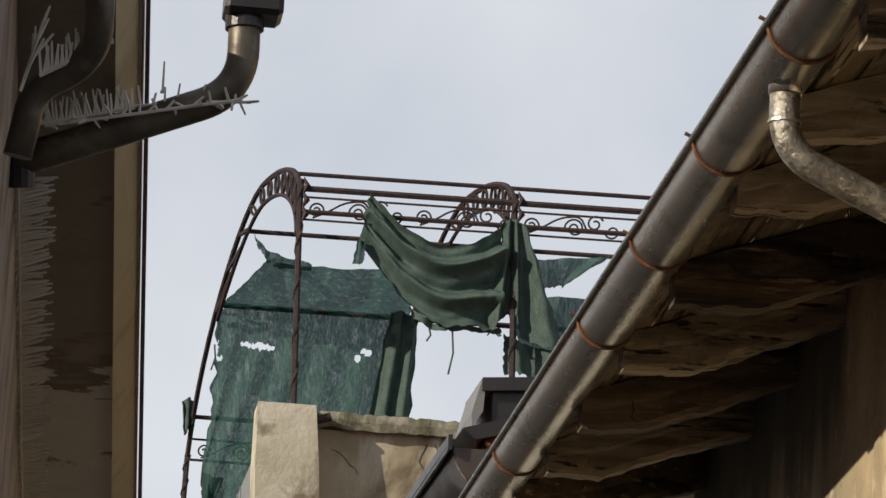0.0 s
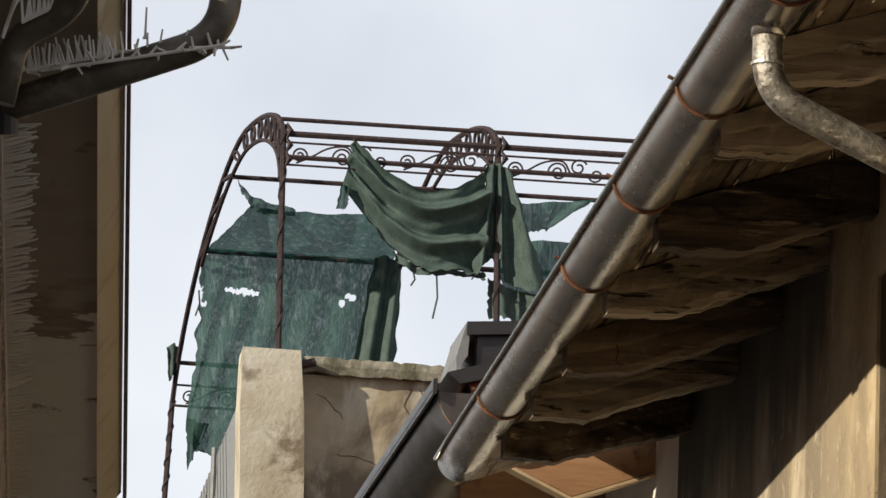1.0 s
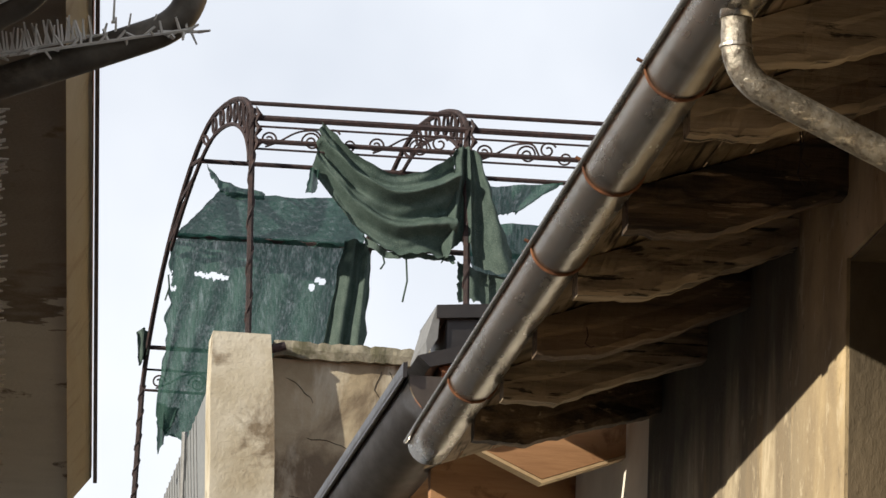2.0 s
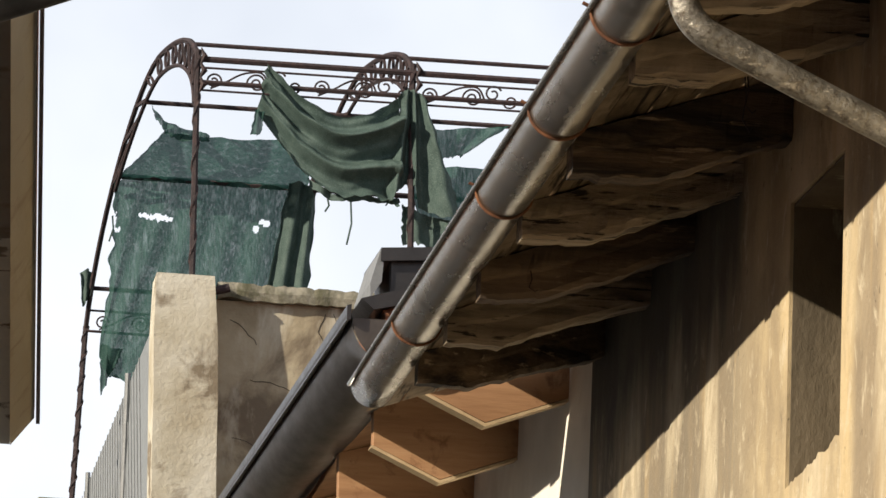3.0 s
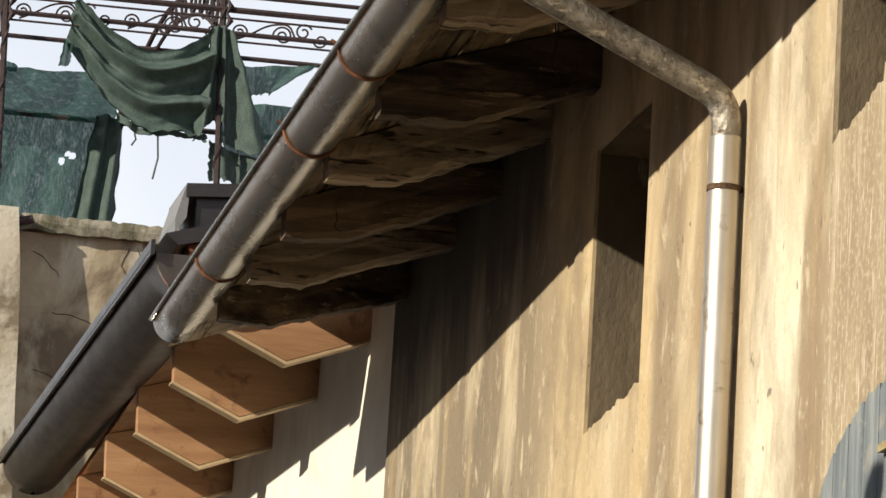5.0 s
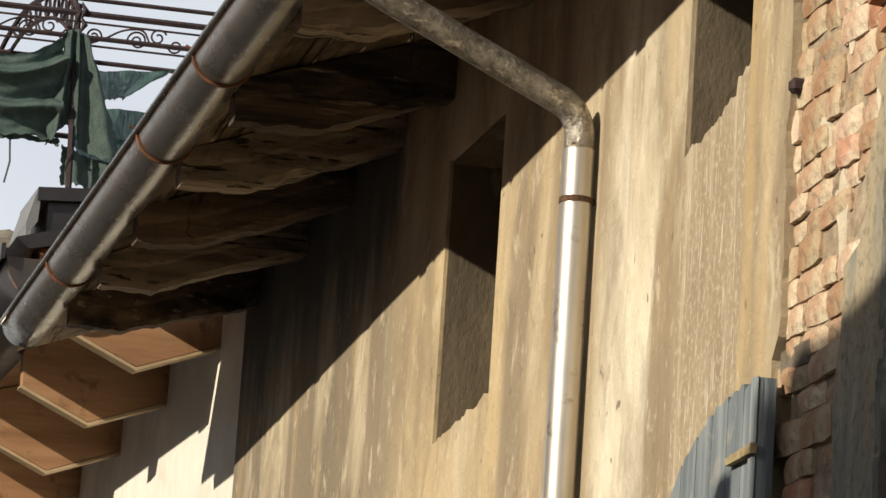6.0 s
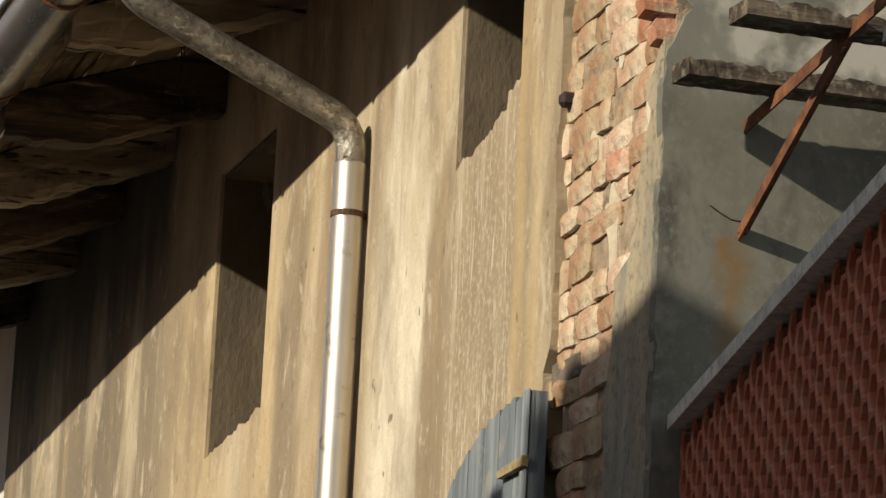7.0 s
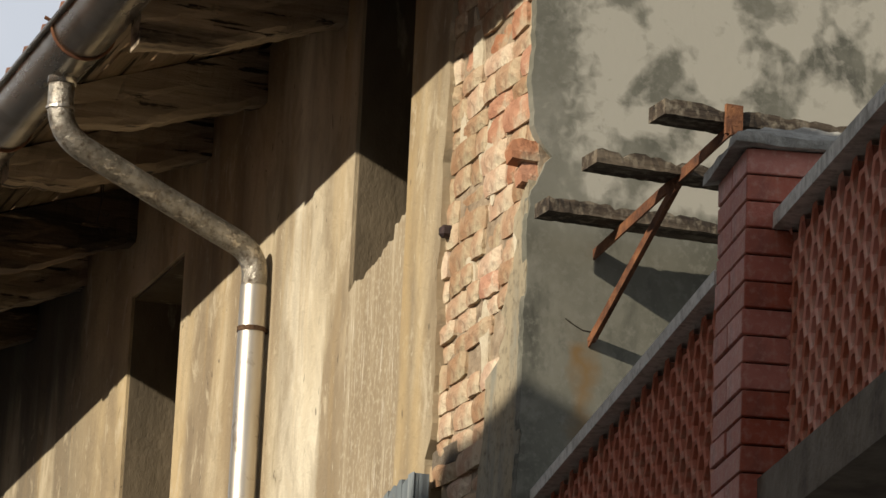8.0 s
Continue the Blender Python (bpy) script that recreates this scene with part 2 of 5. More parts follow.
def rust_run(mat_, x0, z0, width, length):
    """A rusty run on the end wall below the iron foot."""
    n, l = mat_.node_tree.nodes, mat_.node_tree.links
    b = n["Principled BSDF"]
    before = b.inputs["Base Color"].links[0].from_socket
    co = n.new("ShaderNodeTexCoord")
    no = n.new("ShaderNodeTexNoise")
    no.inputs["Scale"].default_value, no.inputs["Detail"].default_value = 14.0, 5.0
    l.new(co.outputs["Object"], no.inputs["Vector"])
    sp = n.new("ShaderNodeSeparateXYZ")
    l.new(co.outputs["Object"], sp.inputs[0])

    def calc(op, a, b_, clamp=False):
        m_ = n.new("ShaderNodeMath")
        m_.operation, m_.use_clamp = op, clamp
        for k, v in enumerate((a, b_)):
            if isinstance(v, (int, float)):
                m_.inputs[k].default_value = v
            else:
                l.new(v, m_.inputs[k])
        return m_.outputs[0]

    wob = calc('MULTIPLY', calc('SUBTRACT', no.outputs["Fac"], 0.5), 0.10)
    off = calc('ABSOLUTE', calc('SUBTRACT', calc('ADD', sp.outputs["X"], wob), x0), 0)
    side = calc('SUBTRACT', 1.0, calc('DIVIDE', off, width), True)
    down = calc('SUBTRACT', 1.0, calc('DIVIDE', calc('SUBTRACT', z0, sp.outputs["Z"]), length), True)
    below = calc('MULTIPLY', calc('SUBTRACT', z0, sp.outputs["Z"]), 40.0, True)
    fac = calc('MULTIPLY', calc('MULTIPLY', calc('MULTIPLY', side, down), below), 1.1, True)
    mx = n.new("ShaderNodeMix")
    mx.data_type = 'RGBA'
    l.new(fac, mx.inputs[0])
    l.new(before, mx.inputs[6])
    mx.inputs[7].default_value = (0.19, 0.12, 0.05, 1)
    l.new(mx.outputs[2], b.inputs["Base Color"])


def lime_wash(mat_):
    """Blotchy pale lime wash left on the upper end wall."""
    n, l = mat_.node_tree.nodes, mat_.node_tree.links
    b = n["Principled BSDF"]
    before = b.inputs["Base Color"].links[0].from_socket
    co = n.new("ShaderNodeTexCoord")
    sp = n.new("ShaderNodeSeparateXYZ")
    l.new(co.outputs["Object"], sp.inputs[0])
    fields = []
    for sc, det in ((5.5, 9.0), (26.0, 5.0)):
        no = n.new("ShaderNodeTexNoise")
        no.inputs["Scale"].default_value, no.inputs["Detail"].default_value, no.inputs["Distortion"].default_value = sc, det, 0.4
        l.new(co.outputs["Object"], no.inputs["Vector"])
        fields.append(no.outputs["Fac"])

    def grow(value, wobble, start, gain):
        w_ = n.new("ShaderNodeMath")
        w_.operation = 'MULTIPLY_ADD'
        l.new(fields[1], w_.inputs[0])
        w_.inputs[1].default_value = wobble
        l.new(value, w_.inputs[2])
        g_ = n.new("ShaderNodeMapRange")
        g_.inputs[1].default_value, g_.inputs[2].default_value = start + 0.5 * wobble, start + 0.5 * wobble + 1 / gain
        l.new(w_.outputs[0], g_.inputs[0])
        return g_.outputs[0]

    def times(a, b_):
        m_ = n.new("ShaderNodeMath")
        m_.operation = 'MULTIPLY'
        l.new(a, m_.inputs[0])
        l.new(b_, m_.inputs[1])
        return m_.outputs[0]

    fac = times(times(grow(fields[0], 0.22, 0.40, 8.0), grow(sp.outputs["Z"], 0.12, 3.70, 18.0)), grow(sp.outputs["X"], 0.3, 2.82, 9.0))
    mx = n.new("ShaderNodeMix")
    mx.data_type = 'RGBA'
    l.new(fac, mx.inputs[0])
    l.new(before, mx.inputs[6])
    mx.inputs[7].default_value = (0.42, 0.40, 0.335, 1)
    l.new(mx.outputs[2], b.inputs["Base Color"])


def damp_patch(mat_, y0):
    """A brown damp patch with rings, up to y0 along the eaves."""
    n, l = mat_.node_tree.nodes, mat_.node_tree.links
    b = n["Principled BSDF"]
    before = b.inputs["Base Color"].links[0].from_socket
    co = n.new("ShaderNodeTexCoord")
    no = n.new("ShaderNodeTexNoise")
    no.inputs["Scale"].default_value, no.inputs["Detail"].default_value = 4.5, 6.0
    l.new(co.outputs["Object"], no.inputs["Vector"])
    sp = n.new("ShaderNodeSeparateXYZ")
    l.new(co.outputs["Object"], sp.inputs[0])
    edge = n.new("ShaderNodeMath")
    edge.operation = 'MULTIPLY_ADD'
    edge.inputs[1].default_value = 3.4
    l.new(no.outputs["Fac"], edge.inputs[0])
    l.new(sp.outputs["Y"], edge.inputs[2])
    ra = n.new("ShaderNodeValToRGB")
    e = ra.color_ramp.elements
    for _ in range(3):
        e.new(0.5)
    for el, (p, v) in zip(e, ((0.0, 0.9), (0.44, 0.72), (0.485, 0.95), (0.50, 0.80), (0.505, 0.0))):
        el.position, el.color = p, (v, v, v, 1)
    mr = n.new("ShaderNodeMapRange")
    mr.inputs[1].default_value, mr.inputs[2].default_value = y0 + 1.7 - 5.0, y0 + 1.7 + 5.0
    l.new(edge.outputs[0], mr.inputs[0])
    l.new(mr.outputs[0], ra.inputs[0])
    mx = n.new("ShaderNodeMix")
    mx.data_type = 'RGBA'
    l.new(ra.outputs[0], mx.inputs[0])
    l.new(before, mx.inputs[6])
    mx.inputs[7].default_value = (0.19, 0.145, 0.105, 1)
    l.new(mx.outputs[2], b.inputs["Base Color"])


lime_wash(M["grey_render"])
rust_run(M["grey_render"], 2.915, 3.35, 0.05, 0.55)
M["mossy_stone"] = material("mossy_stone", [(0.13, 0.125, 0.09), (0.24, 0.22, 0.17), (0.33, 0.31, 0.25)], 9.0, rough=0.95, bump=0.8, bump_scale=40, stain=(0.09, 0.085, 0.05), stain_scale=6.0)
M["concrete"] = material("concrete", [(0.24, 0.235, 0.21), (0.36, 0.35, 0.315), (0.48, 0.47, 0.43)], 30.0, rough=0.92, bump=1.0, bump_scale=70, stain=(0.14, 0.14, 0.13), stain_scale=4.0, stain_at=(0.52, 0.7))
M["zinc"] = material("zinc", [(0.40, 0.37, 0.33), (0.48, 0.455, 0.41), (0.56, 0.535, 0.49)], 4.0, (1, 0.25, 1), 0.26, 0.86, 0.03, 30, stain=(0.27, 0.235, 0.19), stain_scale=4.0, stain_at=(0.55, 0.75), rough_spread=0.1)
M["pipe_metal"] = material("pipe_metal", [(0.50, 0.465, 0.41), (0.60, 0.565, 0.51), (0.70, 0.67, 0.61)], 6.0, (1, 1, 0.3), 0.43, 0.9, 0.06, 30, stain=(0.36, 0.305, 0.235), stain_scale=14.0, stain_at=(0.60, 0.70), rough_spread=0.08)
M["dull_pipe"] = material("dull_pipe", [(0.20, 0.18, 0.15), (0.34, 0.315, 0.27), (0.48, 0.45, 0.40)], 12.0, (1, 1, 1), 0.36, 0.6, 0.8, 50, stain=(0.62, 0.56, 0.46), stain_scale=26.0, stain_at=(0.57, 0.62), stain_stretch=(0.5, 1, 1), speck=(0.12, 0.095, 0.07), speck_scale=45.0)
M["brown_metal"] = material("brown_metal", [(0.060, 0.050, 0.044), (0.11, 0.094, 0.084)], 6.0, (1, 0.3, 1), 0.42, 0.5, 0.1, 40)
M["black_sheet"] = material("black_sheet", [(0.028, 0.026, 0.027), (0.05, 0.046, 0.046)], 5.0, rough=0.38, metal=0.4, bump=0.1)
M["dark_pipe"] = material("dark_pipe", [(0.055, 0.046, 0.036), (0.11, 0.094, 0.074), (0.17, 0.148, 0.118)], 9.0, rough=0.42, metal=0.45, bump=0.15, bump_scale=40, stain=(0.20, 0.17, 0.13), stain_scale=12.0, stain_at=(0.56, 0.70))
M["rust"] = material("rust", [(0.055, 0.024, 0.014), (0.15, 0.060, 0.028), (0.29, 0.125, 0.052)], 18.0, rough=0.85, metal=0.1, bump=0.5, bump_scale=120)
M["dark_clamp"] = material("dark_clamp", [(0.045, 0.022, 0.012), (0.09, 0.048, 0.024), (0.16, 0.09, 0.045)], 40.0, rough=0.8, metal=0.2, bump=0.5, bump_scale=120)
M["dark_rust"] = material("dark_rust", [(0.014, 0.009, 0.011), (0.030, 0.018, 0.020), (0.060, 0.031, 0.028)], 25.0, rough=0.7, metal=0.2, bump=0.4, bump_scale=150)
M["old_wood"] = material("old_wood", [(0.14, 0.105, 0.072), (0.31, 0.245, 0.172), (0.50, 0.41, 0.305)], 10.0, (0.08, 1, 1), 0.9, bump=1.0, bump_scale=30, stain=(0.06, 0.045, 0.032), stain_scale=8.0, stain_at=(0.52, 0.66), stain_stretch=(0.09, 1, 1), streak=(0.022, 0.016, 0.011), streak_at=(0.57, 0.62), streak_scale=26.0, streak_stretch=(0.05, 1, 1))
M["tarred_wood"] = material("tarred_wood", [(0.045, 0.030, 0.020), (0.12, 0.082, 0.052), (0.25, 0.175, 0.11)], 10.0, (0.08, 1, 1), 0.85, bump=1.0, bump_scale=30, stain=(0.018, 0.012, 0.009), stain_scale=8.0, stain_at=(0.50, 0.62), stain_stretch=(0.09, 1, 1), streak=(0.36, 0.265, 0.175), streak_at=(0.60, 0.68), streak_scale=26.0, streak_stretch=(0.05, 1, 1))
M["new_wood"] = material("new_wood", [(0.25, 0.125, 0.058), (0.37, 0.20, 0.098), (0.47, 0.28, 0.15)], 9.0, (0.12, 1, 1), 0.75, bump=0.3, bump_scale=40, stain=(0.17, 0.075, 0.033), stain_scale=6.0, stain_at=(0.58, 0.7))
M["cut_wood"] = material("cut_wood", [(0.42, 0.30, 0.17), (0.55, 0.41, 0.25)], 20.0, rough=0.8, bump=0.2)
M["board_wood"] = material("board_wood", [(0.22, 0.165, 0.108), (0.38, 0.295, 0.20), (0.50, 0.40, 0.285)], 6.0, (1, 0.1, 1), 0.9, bump=0.8, bump_scale=30, stain=(0.05, 0.036, 0.025), stain_scale=1.6, stain_at=(0.50, 0.66), streak=(0.025, 0.018, 0.012), streak_at=(0.54, 0.62), streak_scale=18.0, streak_stretch=(1, 0.06, 1), spread=0.3)
M["blue_wood"] = material("blue_wood", [(0.085, 0.105, 0.122), (0.17, 0.20, 0.218), (0.32, 0.35, 0.36)], 14.0, (1, 1, 0.08), 0.85, bump=0.9, bump_scale=50, stain=(0.34, 0.31, 0.26), stain_scale=9.0, stain_at=(0.58, 0.72))
M["grey_wood"] = material("grey_wood", [(0.018, 0.012, 0.008), (0.062, 0.045, 0.030), (0.17, 0.135, 0.095)], 22.0, (0.08, 1, 1), 0.92, bump=1.0, bump_scale=45, stain=(0.022, 0.016, 0.011), stain_scale=9.0, stain_at=(0.52, 0.62), stain_stretch=(0.3, 1, 1), speck=(0.24, 0.205, 0.15), speck_scale=34.0)
M["old_brick"] = material("old_brick", [(0.40, 0.225, 0.135), (0.50, 0.345, 0.225), (0.57, 0.455, 0.315)], 5.0, rough=0.92, bump=0.9, bump_scale=45, stain=(0.585, 0.495, 0.345), stain_scale=7.0, stain_at=(0.46, 0.60), spread=0.26, speck=(0.30, 0.185, 0.12), speck_scale=22.0)
M["red_old_brick"] = material("red_old_brick", [(0.34, 0.14, 0.075), (0.45, 0.225, 0.13), (0.52, 0.32, 0.20)], 6.0, rough=0.92, bump=0.9, bump_scale=45, stain=(0.54, 0.43, 0.30), stain_scale=8.0, stain_at=(0.50, 0.62), spread=0.2)
M["mortar"] = material("mortar", [(0.16, 0.115, 0.075), (0.33, 0.255, 0.175), (0.50, 0.415, 0.30)], 13.0, rough=0.95, bump=1.0, bump_scale=30)
M["red_brick"] = material("red_brick", [(0.35, 0.092, 0.058), (0.44, 0.130, 0.085), (0.51, 0.18, 0.12)], 8.0, rough=0.55, bump=0.35, bump_scale=70, spread=0.22, stain=(0.28, 0.10, 0.075), stain_scale=5.0, stain_at=(0.56, 0.7), speck=(0.50, 0.24, 0.18), speck_scale=55.0)
M["cream_smear"] = material("cream_smear", [(0.48, 0.40, 0.28), (0.58, 0.51, 0.38), (0.66, 0.60, 0.47)], 9.0, rough=0.95, bump=0.7, bump_scale=40)
M["red_mortar_and_void"] = material("red_mortar_and_void", [(0.06, 0.028, 0.022), (0.10, 0.05, 0.04)], 14.0, rough=0.95)
M["grille_clay"] = material("grille_clay", [(0.50, 0.165, 0.105), (0.60, 0.235, 0.155)], 10.0, rough=0.85, bump=0.3, spread=0.2, speck=(0.56, 0.32, 0.23), speck_scale=30.0)
M["clay_tile"] = material("clay_tile", [(0.30, 0.13, 0.075), (0.42, 0.21, 0.13)], 8.0, rough=0.9, bump=0.5, stain=(0.15, 0.11, 0.08), stain_scale=4.0, spread=0.2)
M["net"] = material("shade_net", [(0.016, 0.062, 0.052), (0.030, 0.098, 0.082), (0.058, 0.145, 0.120)], 22.0, (1, 1, 0.05), 0.8, bump=0.6, bump_scale=160, translucent=0.6, see=0.055, streak=(0.068, 0.150, 0.126), streak_at=(0.55, 0.72), streak_scale=34.0, streak_stretch=(1, 1, 0.10), speck=(0.10, 0.19, 0.165), speck_scale=90.0)
M["net_thick"] = material("gathered_net", [(0.030, 0.058, 0.050), (0.050, 0.086, 0.075), (0.078, 0.118, 0.103)], 14.0, (1, 1, 0.6), 0.75, bump=0.5, bump_scale=110, translucent=0.2, speck=(0.12, 0.165, 0.148), speck_scale=130.0)
M["soffit"] = material("stained_soffit", [(0.64, 0.63, 0.58), (0.71, 0.70, 0.65), (0.76, 0.75, 0.70)], 3.0, rough=0.92, bump=0.4, stain=(0.20, 0.16, 0.12), stain_scale=3.2, stain_at=(0.60, 0.64), stain_stretch=(1, 0.45, 1))
damp_patch(M["soffit"], 11.45)
M["fascia_paint"] = material("fascia_paint", [(0.74, 0.64, 0.46), (0.82, 0.74, 0.57)], 5.0, (1, 0.2, 1), 0.8, bump=0.2, stain=(0.6, 0.47, 0.31), stain_scale=5.0, stain_at=(0.55, 0.75))
M["dark_trim"] = material("dark_trim", [(0.05, 0.022, 0.02), (0.08, 0.035, 0.03)], 8.0, rough=0.6)
M["spike"] = material("spike_plastic", [(0.58, 0.55, 0.50), (0.70, 0.67, 0.61)], 30.0, rough=0.5, bump=0.1, bump_scale=80)
M["pink_plaster"] = material("pink_plaster", [(0.30, 0.235, 0.205), (0.40, 0.33, 0.29)], 4.0, rough=0.9, stain=(0.16, 0.125, 0.10), stain_scale=3.0)
M["old_strap"] = material("old_strap", [(0.16, 0.10, 0.045), (0.34, 0.27, 0.14), (0.45, 0.38, 0.22)], 30.0, rough=0.8, bump=0.7, bump_scale=70)
M["coping_stone"] = material("coping_stone", [(0.52, 0.50, 0.45), (0.66, 0.64, 0.58), (0.77, 0.75, 0.69)], 18.0, rough=0.85, bump=0.4, bump_scale=60, stain=(0.36, 0.34, 0.29), stain_scale=9.0, stain_at=(0.54, 0.68), speck=(0.38, 0.36, 0.31), speck_scale=40.0)
M["dark_stone"] = material("dark_stone", [(0.08, 0.062, 0.045), (0.16, 0.13, 0.095), (0.22, 0.19, 0.15)], 9.0, rough=0.95, bump=0.8, bump_scale=40)
M["crack"] = material("crack_dark", [(0.03, 0.024, 0.018), (0.05, 0.04, 0.03)], 9.0, rough=1.0, bump=0)
M["paving"] = material("bounce_paving", [(0.20, 0.19, 0.175), (0.26, 0.25, 0.23), (0.32, 0.305, 0.28)], 6.0, rough=0.95, bump=0.4, stain=(0.22, 0.21, 0.195), stain_scale=0.8)
M["galvanised"] = material("galvanised", [(0.18, 0.185, 0.19), (0.27, 0.275, 0.28)], 12.0, rough=0.55, metal=0.4, bump=0.1)
M["mesh_screen"] = material("mesh_screen", [(0.26, 0.28, 0.30), (0.36, 0.38, 0.40)], 30.0, rough=0.7, translucent=0.3, see=0.05)


# ---------------------------------------------------------------- mesh helpers
def finish(bm, name, mat, parent=None, label="", smooth=False):
    me = bpy.data.meshes.new(name)
    bm.normal_update()
    bm.to_mesh(me)
    bm.free()
    if smooth:
        for p in me.polygons:
            p.use_smooth = len(p.vertices) < 5
    me.materials.append(M[mat])
    ob = new(name, me)
    if parent:
        ob.parent = parent
    if label:
        ob["label"] = label
    return ob


def part(name, bm, mat, parent, label="", smooth=False):
    return finish(bm, name, mat, parent, label, smooth)


def thing(name, label, category, group="", kind="", at=(0, 0, 0)):
    ob = new(name)
    ob.empty_display_size = 0.1
    ob.location = at
    return tagged(ob, label, category, group, kind)


def hull_box(bm, lo, hi, m=None, bevel=0.0):
    r = bmesh.ops.create_cube(bm, size=1.0)
    vs = r["verts"]
    c = [(a + b) / 2 for a, b in zip(lo, hi)]
    s = [b - a for a, b in zip(lo, hi)]
    for v in vs:
        v.co = Vector((c[i] + v.co[i] * s[i] for i in range(3)))
    if bevel:
        es = list({e for v in vs for e in v.link_edges})
        out = bmesh.ops.bevel(bm, geom=es, offset=bevel, segments=1, affect='EDGES')
        vs = list({v for f in out["faces"] for v in f.verts} | {v for v in vs if v.is_valid})
    if m is not None:
        for v in vs:
            v.co = m @ v.co
    return vs


def box(lo, hi, m=None, bevel=0.0):
    bm = bmesh.new()
    hull_box(bm, lo, hi, m, bevel)
    return bm


def prism(bm, outline, along):
    """A solid from a flat outline (list of 3D points), pushed along a vector."""
    along = Vector(along)
    a = [bm.verts.new(Vector(p)) for p in outline]
    b = [bm.verts.new(Vector(p) + along) for p in outline]
    n = len(a)
    bm.faces.new(a)
    bm.faces.new(b[::-1])
    for i in range(n):
        bm.faces.new((a[i], b[i], b[(i + 1) % n], a[(i + 1) % n]))
    bmesh.ops.recalc_face_normals(bm, faces=bm.faces)
    return bm


def tube(bm, pts, r, sides=8, caps=True, flat=1.0):
    """A pipe along points; r may be one radius or one for each point."""
    pts = [Vector(p) for p in pts]
    rs = r if isinstance(r, (list, tuple)) else [r] * len(pts)
    rings, ref = [], None
    for i, p in enumerate(pts):
        d = (pts[min(i + 1, len(pts) - 1)] - pts[max(i - 1, 0)]).normalized()
        if ref is None:
            ref = d.orthogonal().normalized() if abs(d.z) > 0.95 else d.cross(Vector((0, 0, 1))).normalized()
        ref = (ref - d * ref.dot(d)).normalized()
        up = d.cross(ref)
        rings.append([bm.verts.new(p + rs[i] * (ref * math.cos(2 * math.pi * k / sides) + flat * up * math.sin(2 * math.pi * k / sides))) for k in range(sides)])
    for a, b in zip(rings, rings[1:]):
        for k in range(sides):
            bm.faces.new((a[k], a[(k + 1) % sides], b[(k + 1) % sides], b[k]))
    if caps:
        bm.faces.new(rings[0][::-1])
        bm.faces.new(rings[-1])
    return bm


def piped(pts, r, sides=8, **kw):
    return tube(bmesh.new(), pts, r, sides, **kw)


def rounded(pts, radius, steps=7):
    """Rounds the inner corners of a path of points."""
    pts = [Vector(p) for p in pts]
    out = [pts[0]]
    for a, b, c in zip(pts, pts[1:], pts[2:]):
        u, w = (a - b), (c - b)
        k = min(radius, u.length * 0.49, w.length * 0.49)
        s, e = b + u.normalized() * k, b + w.normalized() * k
        for i in range(steps + 1):
            t = i / steps
            out.append(s * (1 - t) ** 2 + b * 2 * t * (1 - t) + e * t * t)
    out.append(pts[-1])
    return out


def sheet(grid, thick=0.0):
    """A surface from rows of points; thick gives it a back."""
    bm = bmesh.new()
    vs = [[bm.verts.new(Vector(p)) for p in row] for row in grid]
    for r0, r1 in zip(vs, vs[1:]):
        for i in range(len(r0) - 1):
            bm.faces.new((r0[i], r0[i + 1], r1[i + 1], r1[i]))
    if thick:
        bmesh.ops.solidify(bm, geom=bm.faces[:], thickness=thick)
    return bm


def spiral(c, ux, uz, r0, turns, start=0.0, n=22, hand=1):
    """Points of a scroll round c in the plane of ux and uz."""
    c, ux, uz = Vector(c), Vector(ux), Vector(uz)
    out = []
    for i in range(n + 1):
        t = i / n
        a = start + hand * turns * 2 * math.pi * t
        r = r0 * (1 - 0.72 * t)
        out.append(c + r * (ux * math.cos(a) + uz * math.sin(a)))
    return out


def jitter(bm, amount, scale=6.0, only=None):
    for v in bm.verts:
        if only is None or only(v.co):
            v.co += noise.noise_vector(v.co * scale) * amount


# ---------------------------------------------------------------- ground
# unseen ground, kept pale so that it bounces light up under the eaves
bm = bmesh.new()
bmesh.ops.create_grid(bm, x_segments=8, y_segments=8, size=600)
tagged(finish(bm, "ground", "paving"), "unseen street paving below the houses, kept pale to bounce light up", "ground", kind="structure")

# ---------------------------------------------------------------- old house: walls
TILTW = 0.03         # the street wall runs a little off the eaves
WALL_AT = pose(2.80, 9.1, 0, 0, 0, -math.degrees(math.atan(TILTW)))
Y_CORNER, Y_BRICK, Y_GABLE = 7.22 - 9.1, 7.95 - 9.1, 15.9 - 9.1     # along the wall from its mid mark
WIN = [(8.30 - 9.1, 8.85 - 9.1, 3.80, 5.06, 0.42), (10.95 - 9.1, 11.74 - 9.1, 3.44, 4.43, 0.42)]   # from, to, sill, head, depth
WALL_TOP = 5.0


def ragged(a, b, steps, amount, seed, axis):
    """Points from a to b whose cross axis wanders."""
    out = []
    for i in range(steps + 1):
        t = i / steps
        p = Vector(a).lerp(Vector(b), t)
        p[axis] += amount * (noise.noise((t * 7 + seed, seed, 0.3)) + 0.6 * noise.noise((t * 23 + seed, seed, 4.3)))
        out.append(p)
    return out


def wall_x(y):
    return 2.80 + TILTW * (y - 9.1)


